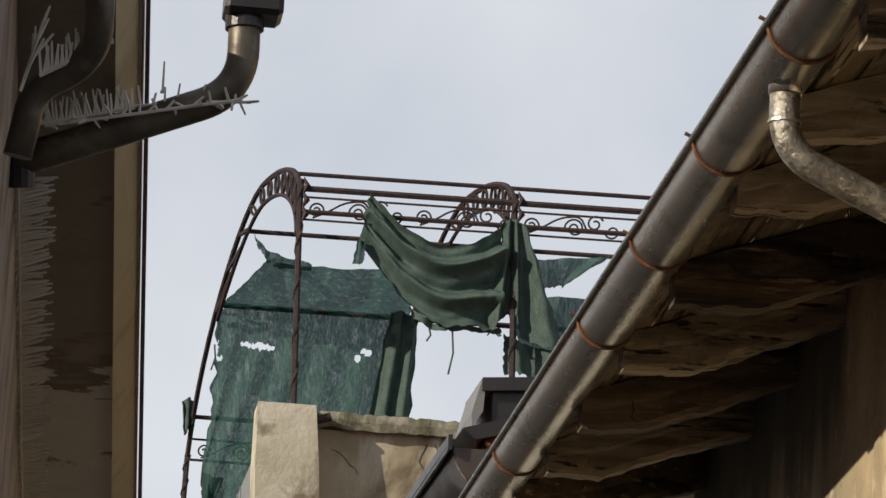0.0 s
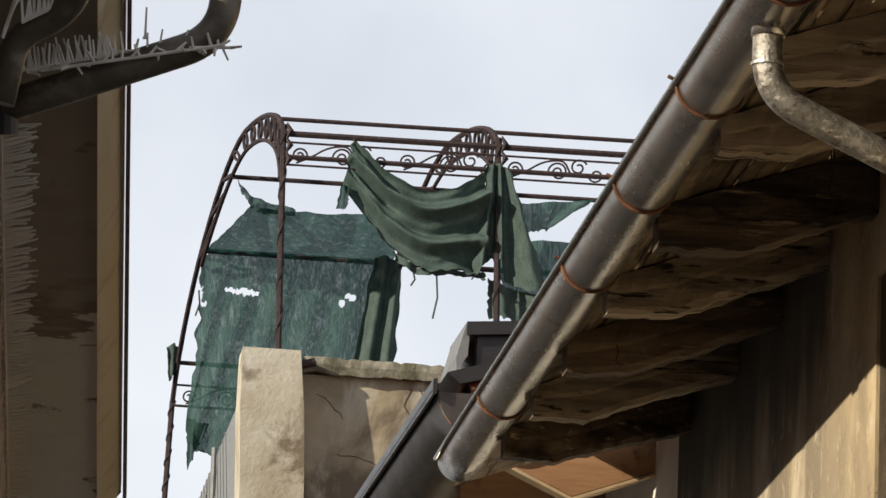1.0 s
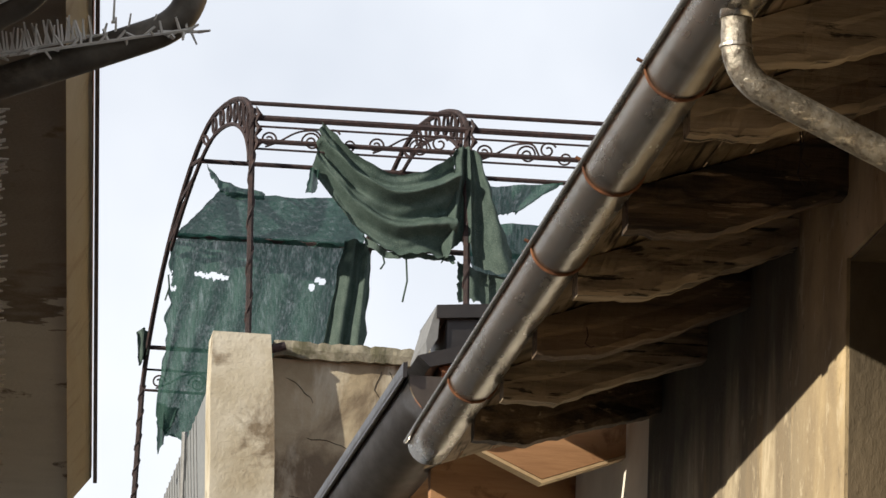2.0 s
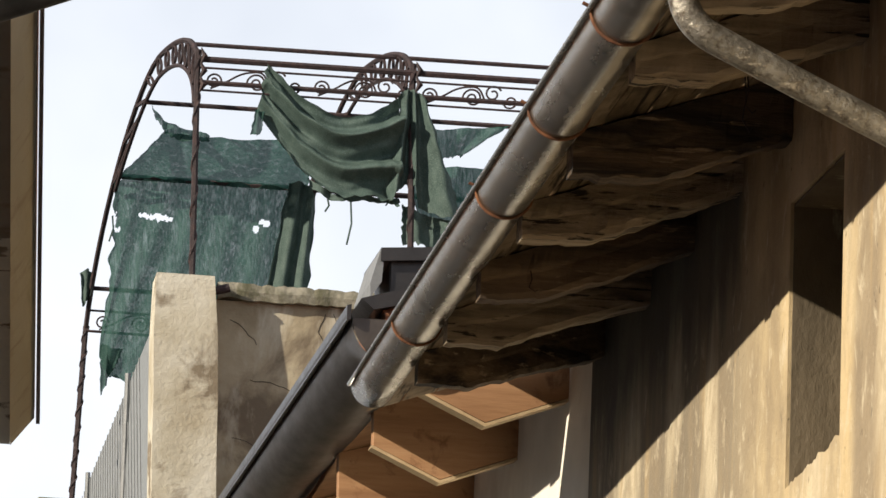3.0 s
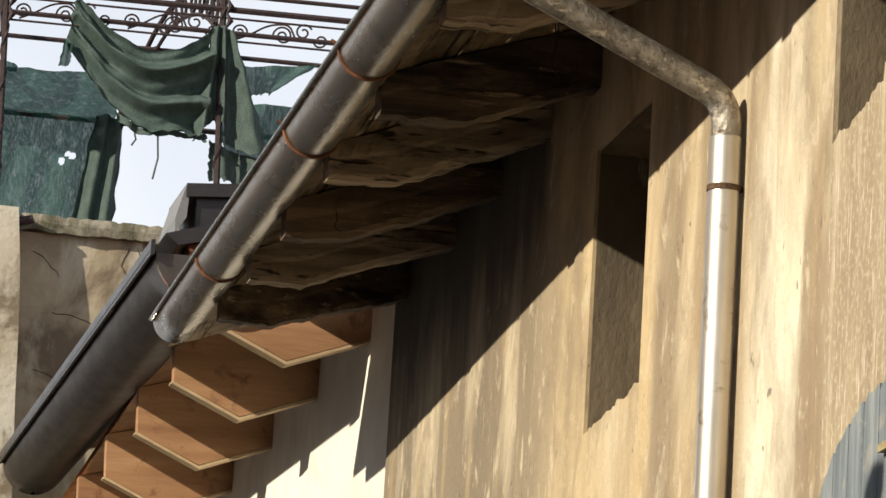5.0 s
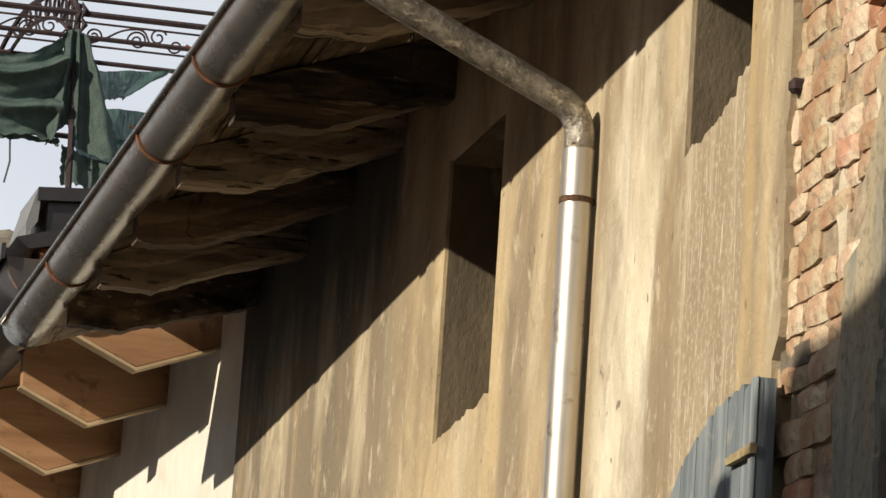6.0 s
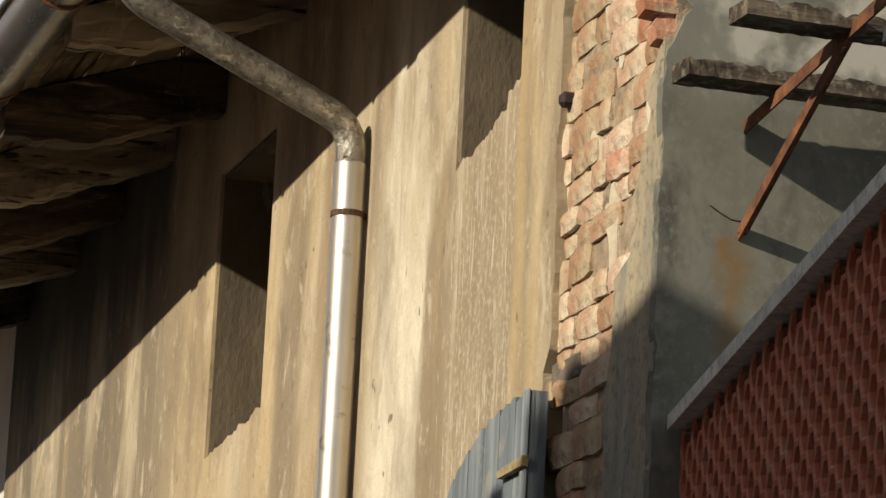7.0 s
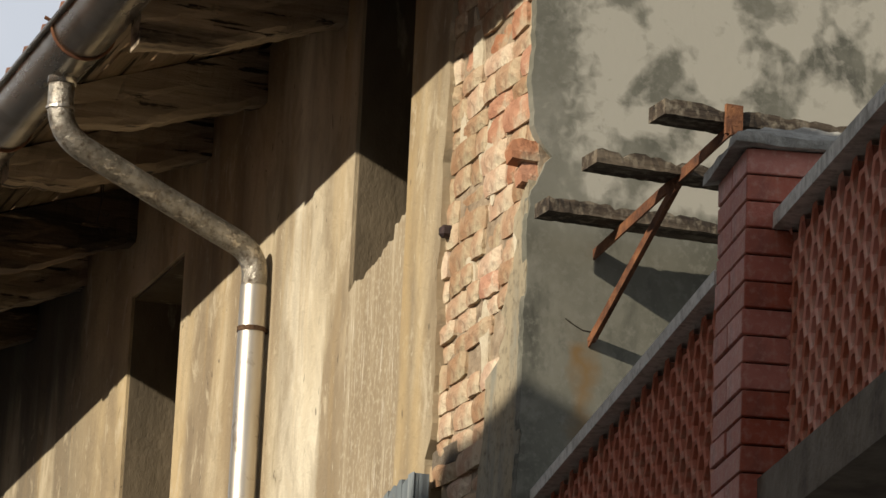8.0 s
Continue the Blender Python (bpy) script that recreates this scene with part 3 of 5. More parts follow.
def street_wall():
    wall = thing("wall_east", "weathered ochre plaster wall with streaks, bare bricks and two blind windows", "wall", kind="structure")
    wall.matrix_world = WALL_AT

    def block(y0, y1, z0, z1, x0=0.0, x1=0.5, mat="ochre_plaster"):
        part("wall_panel", box((x0, y0, z0), (x1, y1, z1)), mat, wall)

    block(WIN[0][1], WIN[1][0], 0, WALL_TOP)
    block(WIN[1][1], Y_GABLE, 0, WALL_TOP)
    # plaster between the bare bricks and the near window, with a broken edge
    edge = ragged((0, Y_BRICK + 0.10, 2.0), (0, Y_BRICK + 0.07, 3.15), 14, 0.03, 2.0, 1) + ragged((0, Y_BRICK + 0.03, 3.2), (0, Y_BRICK - 0.01, WALL_TOP), 40, 0.035, 5.0, 1)
    bm = prism(bmesh.new(), [(0, WIN[0][0], WALL_TOP), (0, WIN[0][0], 0)] + [(0, Y_BRICK + 0.1, 0)] + edge, (0.06, 0, 0))
    part("broken_plaster", bm, "ochre_plaster", wall)
    block(Y_BRICK - 0.02, WIN[0][0], 0, WALL_TOP, 0.058, 0.5)
    # plaster left on the corner, below the bare bricks
    edge = ragged((0, Y_CORNER + 0.36, 2.0), (0, Y_CORNER + 0.30, 3.28), 16, 0.03, 9.0, 1) + ragged((0, Y_CORNER + 0.20, 3.32), (0, Y_CORNER + 0.05, 3.78), 26, 0.045, 11.0, 1)
    bm = prism(bmesh.new(), ragged((0, Y_CORNER + 0.008, 3.77), (0, Y_CORNER + 0.006, 2.2), 50, 0.011, 13.0, 1) + [(0.0, Y_CORNER, 0), (0.0, Y_CORNER + 0.36, 0)] + edge, (0.035, 0, 0))
    part("corner_plaster", bm, "corner_render", wall, "grey-brown plaster left on the corner")
    part("mortar_bed", box((0.027, Y_CORNER + 0.014, 0), (0.2, Y_BRICK - 0.018, WALL_TOP)), "mortar", wall)
    for i, (y0, y1, z0, z1, dep) in enumerate(WIN):
        if z1 < WALL_TOP:
            block(y0, y1, z1, WALL_TOP)
        n = 60
        rag = []
        for k in range(n + 1):
            t = k / n
            z = z0 + (0.095 - 0.075 * t if i == 0 else 0.075 - 0.06 * t) + 0.026 * noise.noise((t * 6, z0 * 7, 3.1)) + 0.012 * noise.noise((t * 23, z0, 1.1))
            if i == 0 and t < 0.2:
                z += 0.05
            rag.append((0, y0 + (y1 - y0) * t, z))
        bm = prism(bmesh.new(), [(0, y0, 0)] + rag + [(0, y1, 0)], (0.5, 0, 0))
        part("broken_sill", bm, "streaked_plaster" if i == 0 else "ochre_plaster", wall, "broken plaster sill with pale drip streaks")
        # rough unpainted lining of the recess, darkened to stand for the shade inside
        part("reveal", box((0.012, y1 - 0.008, z0 - 0.03), (dep, y1 + 0.001, z1)), "shaded_niche_plaster", wall, "rough grey-brown reveal")
        part("reveal", box((0.012, y0 - 0.001, z0 - 0.03), (dep, y0 + 0.008, z1)), "shaded_niche_plaster", wall)
        part("head", box((0.012, y0 + 0.008, min(z1, WALL_TOP) - 0.012), (dep, y1 - 0.008, min(z1, WALL_TOP) - 0.002)), "shaded_niche_plaster", wall)
        part("niche_back", box((dep, y0 + 0.001, z0 + 0.1), (0.5, y1 - 0.001, min(z1, WALL_TOP) - 0.001)), "shaded_niche_plaster", wall)
    return wall


east = street_wall()
south = thing("wall_south", "grey cement rendered end wall with pale patches and a broken corner", "wall", kind="structure")
WX = wall_x(7.22)
part("core", prism(bmesh.new(), [(WX + 0.05, 7.25, 0), (7.5, 7.25, 0), (7.5, 7.62, 0), (wall_x(7.62) + 0.09, 7.62, 0)], (0, 0, 6.4)), "mortar", south)
outline = [(7.5, 7.22, 0.0), (7.5, 7.22, 6.4)]
for k in range(170):
    z = 5.4 - 0.02 * k
    x = WX - 0.001 + 0.010 * noise.noise((z * 9, 2.0, 1.0)) + 0.006 * noise.noise((z * 31, 5.0, 1.0))
    if 3.73 < z < 3.92:       # a bite out of the corner
        x = max(x, WX + 0.054 - (0.67 if z > 3.84 else 0.45) * abs(z - 3.84) + 0.010 * noise.noise((z * 40, 1.0, 3.0)))
    outline.append((x, 7.22, z))
outline.append((WX, 7.22, 0.0))
part("cement_render", prism(bmesh.new(), outline, (0, 0.034, 0)), "grey_render", south)
north = tagged(finish(box((3.03, 15.915, 0), (3.5, 24.0, 5.2)), "wall_neighbour", "white_plaster"), "white plastered wall under the new eaves", "wall", kind="structure")
# plain walls out of view, added to close the street and cut sky light
tagged(finish(box((-24.5, -30.0, 0), (-24.0, 60.0, 15.5)), "wall_west", "parapet_plaster"), "unseen plain plaster wall added to keep low sky light from the street", "wall", kind="structure")
tagged(finish(box((-24.0, -12.5, 0), (9.0, -12.0, 7.5)), "wall_behind", "parapet_plaster"), "unseen plain plaster wall added to keep low sky light from the street", "wall", kind="structure")

# unseen wall, added for its shadow on the end wall; pale to bounce light
tagged(finish(prism(bmesh.new(), [(-1.4, 0.6, 0), (-1.4, 0.6, 5.09), (-1.4, 5.55, 5.09), (-1.4, 5.75, 5.04), (-1.4, 6.2, 5.02), (-1.4, 6.2, 0)], (0.3, 0, 0)), "wall_yard", "white_plaster"), "unseen pale plaster wall added to shade the terrace and end wall", "wall", kind="structure")
# ---------------------------------------------------------------- old house: eaves
GX, GR = 2.04, 0.10


def gutter_z(y):
    return 4.70 - 0.033 * (y - 9.6)


def half_round(x, r, y0, y1, zf, mat_name, parent, sections=24, lip=0.018, name="trough"):
    rows = []
    for i in range(sections + 1):
        y = y0 + (y1 - y0) * i / sections
        z = zf(y)
        prof = []
        for k in range(9):
            a = k / 8 * 2 * math.pi
            prof.append((x - r - lip * 0.5 + lip * 0.6 * math.cos(a), y, z + lip * 0.6 * math.sin(a)))
        for k in range(21):
            a = math.pi + math.pi * k / 20
            prof.append((x + r * math.cos(a), y, z + r * math.sin(a)))
        prof.append((x + r, y, z + 0.05))
        rows.append(prof)
    return part(name, sheet(rows, 0.003), mat_name, parent, smooth=True)


gutter = thing("roof_gutter", "half-round weathered zinc gutter under the old eaves", "gutter")
half_round(GX, GR, 6.95, 16.05, gutter_z, "zinc", gutter)
part("end_cap", prism(bmesh.new(), [(GX + 0.098 * math.cos(math.pi + math.pi * k / 16), 16.045, gutter_z(16.05) + 0.098 * math.sin(math.pi + math.pi * k / 16)) for k in range(17)], (0, 0.004, 0)), "zinc", gutter)
for y in (7.3, 8.35, 9.40, 10.46, 11.53, 12.59, 14.72):
    z = gutter_z(y)
    pts = [(GX - GR - 0.03, y, z + 0.02), (GX - GR - 0.012, y, z + 0.012)]
    pts += [(GX + (GR + 0.004) * math.cos(math.pi + math.pi * k / 14), y - 0.012 * math.sin(math.pi * k / 14), z + (GR + 0.004) * math.sin(math.pi + math.pi * k / 14)) for k in range(15)]
    part("strap", piped(pts, 0.006, 6), "rust", gutter, "rusty wire gutter strap")
bm = piped([(GX, 9.64, gutter_z(9.6) - 0.06), (GX, 9.64, gutter_z(9.6) - 0.115)], 0.047, 20)
part("outlet", bm, "zinc", gutter, smooth=True)

PX, PY = 2.765, 9.76
pipe = thing("downpipe", "shiny metal downpipe bent from the gutter to the wall", "downpipe")
zo = gutter_z(9.64)
path = rounded([(GX, 9.64, zo - 0.06), (GX, 9.64, zo - 0.28), (PX, PY, 4.14), (PX, PY, 3.98)], 0.13, 9)
part("upper_bend", piped(path, 0.043, 20), "dull_pipe", pipe, "dull, limescaled sloping pipe with two bends", smooth=True)
part("straight_pipe", piped([(PX, PY, 4.03), (PX, PY, 4.025)] + [(PX, PY, 4.0 - 0.1 * k) for k in range(40)], 0.045, 28), "pipe_metal", pipe, "bright metal pipe", smooth=True)
part("sleeve", piped([(GX, 9.64, zo - 0.19), (GX, 9.64, zo - 0.198)], 0.047, 20), "pipe_metal", pipe)
bm = piped([(PX, PY, 3.873), (PX, PY, 3.889)], 0.0485, 20)
hull_box(bm, (PX + 0.03, PY - 0.01, 3.875), (2.83, PY + 0.01, 3.889))
part("clamp", bm, "dark_clamp", pipe, "rusty wall clamp")


def roof_z(x, y):
    """Underside of the boards of the old roof."""
    return gutter_z(y) - 0.03 + 0.36 * (x - 2.1)


roof = thing("old_roof", "old roof of clay tiles on dark boards", "roof")
rng = random.Random(4)
for i in range(26):   # boards that run along the eaves
    x0 = 2.06 + i * 0.16
    if x0 > 6.2:
        break
    rows = []
    for xx in (x0, x0 + 0.152):
        rows.append([(xx, y, roof_z(xx, y) + 0.003 * rng.random()) for y in (6.95, 8, 10, 12, 14, 16.42)])
    part("board", sheet(rows, 0.022), "board_wood", roof)
# unseen solid sheet added above the boards so that no light leaks through
rows = [[(x, y, roof_z(x, y) + 0.03) for y in (6.96, 9, 12, 16.42)] for x in (2.05, 4.0, 6.25)]
part("underlay", sheet(rows, 0.012), "board_wood", roof)
for j, y in enumerate([7.08 + 0.24 * k for k in range(38)]):   # cover tiles
    pts = [(2.0 + 4.3 * k / 6, y, roof_z(2.0 + 4.3 * k / 6, y) + 0.115) for k in range(7)]
    part("tile_row", piped(pts, 0.085, 8, flat=0.75), "clay_tile", roof)
# along the eaves, depth, half width, drift towards the wall, dark or grey
RAFTERS = [(7.35, 0.20, 0.055, 0.03, 0), (8.2, 0.19, 0.052, -0.03, 1), (9.05, 0.20, 0.055, 0.02, 0), (9.95, 0.19, 0.052, 0.04, 0), (10.72, 0.18, 0.055, -0.04, 0), (11.75, 0.225, 0.062, 0.05, 1),
           (12.72, 0.20, 0.065, -0.12, 0), (13.62, 0.205, 0.065, -0.10, 1), (14.45, 0.20, 0.06, 0.04, 0), (15.25, 0.20, 0.058, 0.42, 1)]
for i, (y, h, w, dy, dark) in enumerate(RAFTERS):
    bm = bmesh.new()
    n = 40
    rings = []
    sag = rng.uniform(0.001, 0.006)
    for k in range(n + 1):
        q = k / n
        x = 2.12 + 1.0 * q
        top_z = roof_z(x, y) - 0.004
        hh = h * min(1.0, 0.62 + 1.6 * q) + sag * math.sin(2.1 * q * math.pi + i) + 0.008 * noise.noise((x * 5, y, 1.0)) + 0.010 * noise.noise((x * 24, y, 2.0))
        yy = y + dy * q + 0.012 * noise.noise((x * 4, y, 7.0))
        ring = []
        for side, deep in ((-1, 0), (1, 0), (1, 0.35), (0.97, 0.75), (0.86, 1), (-0.78, 1), (-0.98, 0.88), (-0.86, 0.5), (-0.97, 0.42)):
            ww = w + 0.012 * noise.noise((x * 3, y * 3, side + deep * 2)) + 0.010 * noise.noise((x * 19, y * 3, side + deep * 5))
            ring.append(bm.verts.new((x, yy + side * ww, top_z - deep * hh + 0.006 * noise.noise((x * 15, y * 5, side * 3 + deep)))))
        rings.append(ring)
    m9 = len(rings[0])
    for a, b in zip(rings, rings[1:]):
        for q in range(m9):
            bm.faces.new((a[q], a[(q + 1) % m9], b[(q + 1) % m9], b[q]))
    bm.faces.new(rings[0])
    bm.faces.new(rings[-1][::-1])
    bmesh.ops.recalc_face_normals(bm, faces=bm.faces)
    part("rafter", bm, "tarred_wood" if dark else "old_wood", roof, "blackened cracked old rafter" if dark else "grey cracked old rafter")

wires = thing("hanging_wires", "thin loose wires hanging from the old rafters", "wire")
for y, x, l in ((11.05, 2.55, 0.20), (11.1, 2.57, 0.13), (13.5, 2.3, 0.08)):
    z = roof_z(x, y) - 0.1
    part("wire", piped([(x, y, z), (x + 0.006, y, z - l * 0.4), (x - 0.004, y, z - l * 0.8), (x + 0.02, y, z - l), (x + 0.03, y, z - l * 0.9)], 0.0025, 5), "dark_rust", wires)

# ---------------------------------------------------------------- neighbour's new eaves
G2X, G2R, G2Z = 2.19, 0.205, 4.88
gutter2 = thing("brown_gutter", "dark brown metal gutter of the neighbouring house", "gutter")
half_round(G2X, G2R, 16.5, 24.0, lambda y: G2Z, "brown_metal", gutter2, lip=0.03)
part("end_cap", prism(bmesh.new(), [(G2X + 0.2 * math.cos(math.pi + math.pi * k / 16), 16.5, G2Z + 0.2 * math.sin(math.pi + math.pi * k / 16)) for k in range(17)], (0, 0.004, 0)), "brown_metal", gutter2)
part("front_flashing", prism(bmesh.new(), [(1.955, 16.46, 4.86), (1.955, 16.46, 4.93), (1.975, 16.46, 4.935), (1.975, 16.46, 4.865)], (0, 7.5, 0)), "black_sheet", gutter2)
roof2 = thing("neighbour_roof", "neighbouring roof with fresh orange timber rafters", "roof")


def roof2_z(x, y):
    return 4.86 + 0.30 * (x - 2.35) - 0.05 * (y - 16.6)


for i in range(8):
    x0 = 2.30 + 0.145 * i
    rows = [[(xx, y, roof2_z(xx, y)) for y in (16.2, 18, 20, 22, 24.0)] for xx in (x0, x0 + 0.142)]
    part("board", sheet(rows, 0.025), "new_wood", roof2)
rows = [[(x, y, roof2_z(x, y) + 0.04) for y in (16.2, 20, 24.0)] for x in (2.3, 3.4, 6.4)]
part("underlay", sheet(rows, 0.02), "new_wood", roof2)
for i in range(29):
    y = 16.75 + 0.25 * i
    pts = [(2.16 + 4.2 * k / 5, y, 4.93 + 0.3 * (4.2 * k / 5)) for k in range(6)]
    part("tile_row", piped(pts, 0.085, 8, flat=0.7), "clay_tile", roof2)
for i in range(6):
    y = 16.6 + 1.37 * i
    dz = -0.05 * (y - 16.6)
    bm = prism(bmesh.new(), [(2.29, y, 4.84 + dz), (2.30, y, 4.60 + dz), (2.64, y, 4.45 + dz), (3.05, y, 4.60 + dz), (3.05, y, 5.05 + dz)], (0, 0.10, 0))
    raf = part("rafter", bm, "new_wood", roof2, "fresh orange timber rafter with a notched end")
    bm = prism(bmesh.new(), [(2.292, y - 0.003, 4.602 + dz), (2.64, y - 0.003, 4.446 + dz), (3.05, y - 0.003, 4.596 + dz), (3.05, y - 0.003, 4.582 + dz), (2.64, y - 0.003, 4.430 + dz), (2.286, y - 0.003, 4.588 + dz)], (0, 0.106, 0))
    part("cut_edge", bm, "cut_wood", raf, "pale sawn edge")

# ---------------------------------------------------------------- metal chimney box
chimney = thing("chimney_box", "dark sheet-metal chimney cap on the neighbouring roof", "chimney")
part("shaft", box((2.24, 17.2, 4.85), (2.80, 17.75, 5.32), None, 0.008), "black_sheet", chimney)
bm = prism(bmesh.new(), [(2.19, 17.16, 5.30), (2.19, 17.16, 5.365), (2.86, 17.16, 5.42), (2.86, 17.16, 5.355)], (0, 0.64, 0))
part("hood", bm, "black_sheet", chimney)
bm = prism(bmesh.new(), [(2.19, 17.17, 5.36), (2.145, 17.17, 5.19), (2.15, 17.17, 5.12), (2.20, 17.17, 5.20), (2.205, 17.17, 5.30)], (0, 0.6, 0))
part("side_flap", bm, "galvanised", chimney, "pale bent side sheet")
part("flashing", prism(bmesh.new(), [(2.04, 16.62, 5.0), (2.24, 16.62, 5.06), (2.75, 16.62, 5.16), (2.75, 16.62, 5.11), (2.1, 16.62, 4.95)], (0, 0.6, 0)), "black_sheet", chimney)

# ---------------------------------------------------------------- far terrace
terrace = thing("wall_terrace", "stained plaster parapet wall of a roof terrace", "wall", kind="structure")
lean = 0.045
bm = prism(bmesh.new(), [(2.0, 24.36, 0), (5.6, 24.36, 0), (5.6, 24.36, 6.50), (2.0, 24.36, 6.50)], (0, 0.35, 0))
part("parapet", bm, "parapet_plaster", terrace)
rows = []
for i in range(121):
    x = 2.0 + 3.6 * i / 120
    h = 6.615 + 0.018 * noise.noise((x * 4, 1, 2)) - 0.016 * noise.noise((x * 19, 1, 2))
    lo = 6.50 + 0.03 * noise.noise((x * 6, 5, 2)) + 0.012 * noise.noise((x * 25, 5, 2))
    y = 24.30 + 0.015 * noise.noise((x * 8, 3, 2))
    rows.append([(x, 24.74, lo), (x, y, lo), (x, y - 0.005, (lo + h) / 2), (x, y + 0.02, h), (x, 24.74, h)])
part("coping", sheet(rows), "mossy_stone", terrace, "crumbling mossy coping")
bm = bmesh.new()
n = 16
rings = []
for i in range(n + 1):
    z = 6.62 * i / n if i < n else 6.62
    sh = lean * (6.62 - z)
    e = 0.012 * noise.noise((z * 3, 1, 7))
    k = 0.02 if i == n else 0.0
    rings.append([bm.verts.new(p) for p in ((1.555 + sh + e + k, 24.14 + k, z), (1.985 + sh + e - k, 24.14 + k, z), (1.985 + sh - k, 24.55, z), (1.555 + sh + k, 24.55, z))])
for r0, r1 in zip(rings, rings[1:]):
    for q in range(4):
        bm.faces.new((r0[q], r0[(q + 1) % 4], r1[(q + 1) % 4], r1[q]))
bm.faces.new(rings[-1])
bmesh.ops.recalc_face_normals(bm, faces=bm.faces)
part("pier", bm, "pale_plaster", terrace, "pale worn plaster corner pier")
part("pipe_stub", piped([(1.97, 24.22, 6.53), (2.07, 24.22, 6.56)], 0.03, 10), "dark_rust", terrace, "rusty pipe stub beside the pier")

fence = thing("mesh_fence", "grey wire mesh fence panels along the terrace edge", "fence")
for y in (27.2, 32.3):
    part("post", piped([(1.63, y, 4.6), (1.60, y, 6.46)], 0.022, 8), "galvanised", fence)
for i in range(4):
    y = 24.5 + 2.0 * i
    part("mesh_panel", box((1.625, y, 4.6), (1.632, y + 2.0, 6.42)), "mesh_screen", fence)
for i in range(26):
    y = 24.6 + 0.3 * i
    part("wire", piped([(1.62, y, 4.62), (1.62, y + 1.7, 6.42)], 0.004, 4), "galvanised", fence)
pier2 = thing("wall_pier", "orange plaster pier with a mossy stone top", "wall", kind="structure")
part("shaft", box((1.20, 32.0, 0), (1.56, 32.4, 6.06)), "fascia_paint", pier2)
part("top", box((1.15, 31.95, 6.06), (1.6, 32.45, 6.17), None, 0.02), "mossy_stone", pier2)

# ---------------------------------------------------------------- pergola
PO = Vector((1.786, 24.48, 0))
AD = Vector((-0.133, 1.0, 0))         # across, from the front posts to the back ones
BD = Vector((0.98, -0.197, 0))        # along the bars


def per(u, v, z):
    return PO + AD * u + BD * v + Vector((0, 0, z - 0.04 * v))


def bez(p, t):
    a, b, c, d = p
    s = 1 - t
    return tuple(s ** 3 * a[i] + 3 * s * s * t * b[i] + 3 * s * t * t * c[i] + t ** 3 * d[i] for i in range(2))


OUTER = [[(0, 8.22), (0.12, 8.42), (0.7, 8.55), (1.35, 8.56)], [(1.35, 8.56), (2.15, 8.53), (3.35, 7.75), (3.62, 6.95)]]
INNER = [[(0.03, 7.90), (0.1, 8.2), (0.7, 8.40), (1.28, 8.40)], [(1.28, 8.40), (1.8, 8.38), (2.3, 8.12), (2.75, 7.86)]]


def curve2(segs, n=14):
    out = [bez(segs[0], i / n) for i in range(n)]
    return out + [bez(segs[1], i / n) for i in range(n + 1)]


pergola = thing("pergola", "rusty wrought-iron arched pergola on the roof terrace", "pergola")
MOD = 1.49
outer, inner = curve2(OUTER), curve2(INNER)
for i in range(3):
    v = MOD * i
    for u, z1 in ((0.0, 8.27), (3.62, 6.97)):
        base, top = per(u, v, 5.0), per(u, v, z1)
        base.x += 0.03 * (z1 - 5.0) * (1 if u < 1 else -0.6)
        part("post", piped([base, top], 0.022, 6), "dark_rust", pergola)
        # a second bar twisted round the post
        n = 70
        pts = [base.lerp(top, k / n) + 0.022 * Vector((math.cos(k * 0.9), math.sin(k * 0.9), 0)) for k in range(n + 1)]
        part("twist", piped(pts, 0.009, 5), "dark_rust", pergola)
    part("arch", piped([per(u, v, z) for u, z in outer], 0.02, 6), "dark_rust", pergola)
    part("inner_arch", piped([per(u, v, z) for u, z in inner], 0.016, 6), "dark_rust", pergola)
    # ornaments between the two arches
    for k in range(2, 24, 2):
        a, b = Vector((*outer[k], 0)), Vector((*inner[min(k, len(inner) - 1)], 0))
        a, b = per(a.x, v, a.y), per(b.x, v, b.y)
        mid, half = (a + b) / 2, (a - b) / 2
        side = AD.normalized() * min(0.06, half.length * 0.8)
        ring = [mid + half * 0.8 * math.cos(q * math.pi / 8) + side * math.sin(q * math.pi / 8) for q in range(17)]
        part("ornament", piped(ring, 0.012, 5), "dark_rust", pergola)
    for z in (8.22, 8.12, 8.02):
        part("leaf", piped([per(-0.02, v + 0.02, z - 0.06), per(-0.02, v + 0.05, z), per(-0.02, v + 0.02, z + 0.06)], [0.004, 0.024, 0.004], 6), "dark_rust", pergola)
V1 = 3.6
for u, z, r in ((0.45, 8.43, 0.016), (0.0, 8.205, 0.022), (0.0, 8.145, 0.008), (0.0, 8.04, 0.018), (0.0, 7.985, 0.008), (1.74, 8.315, 0.018), (2.78, 7.985, 0.022), (3.5, 7.25, 0.018), (3.58, 7.09, 0.009), (3.6, 6.93, 0.011)):
    part("bar", piped([per(u, 0, z), per(u, V1, z)], r, 6), "dark_rust", pergola)
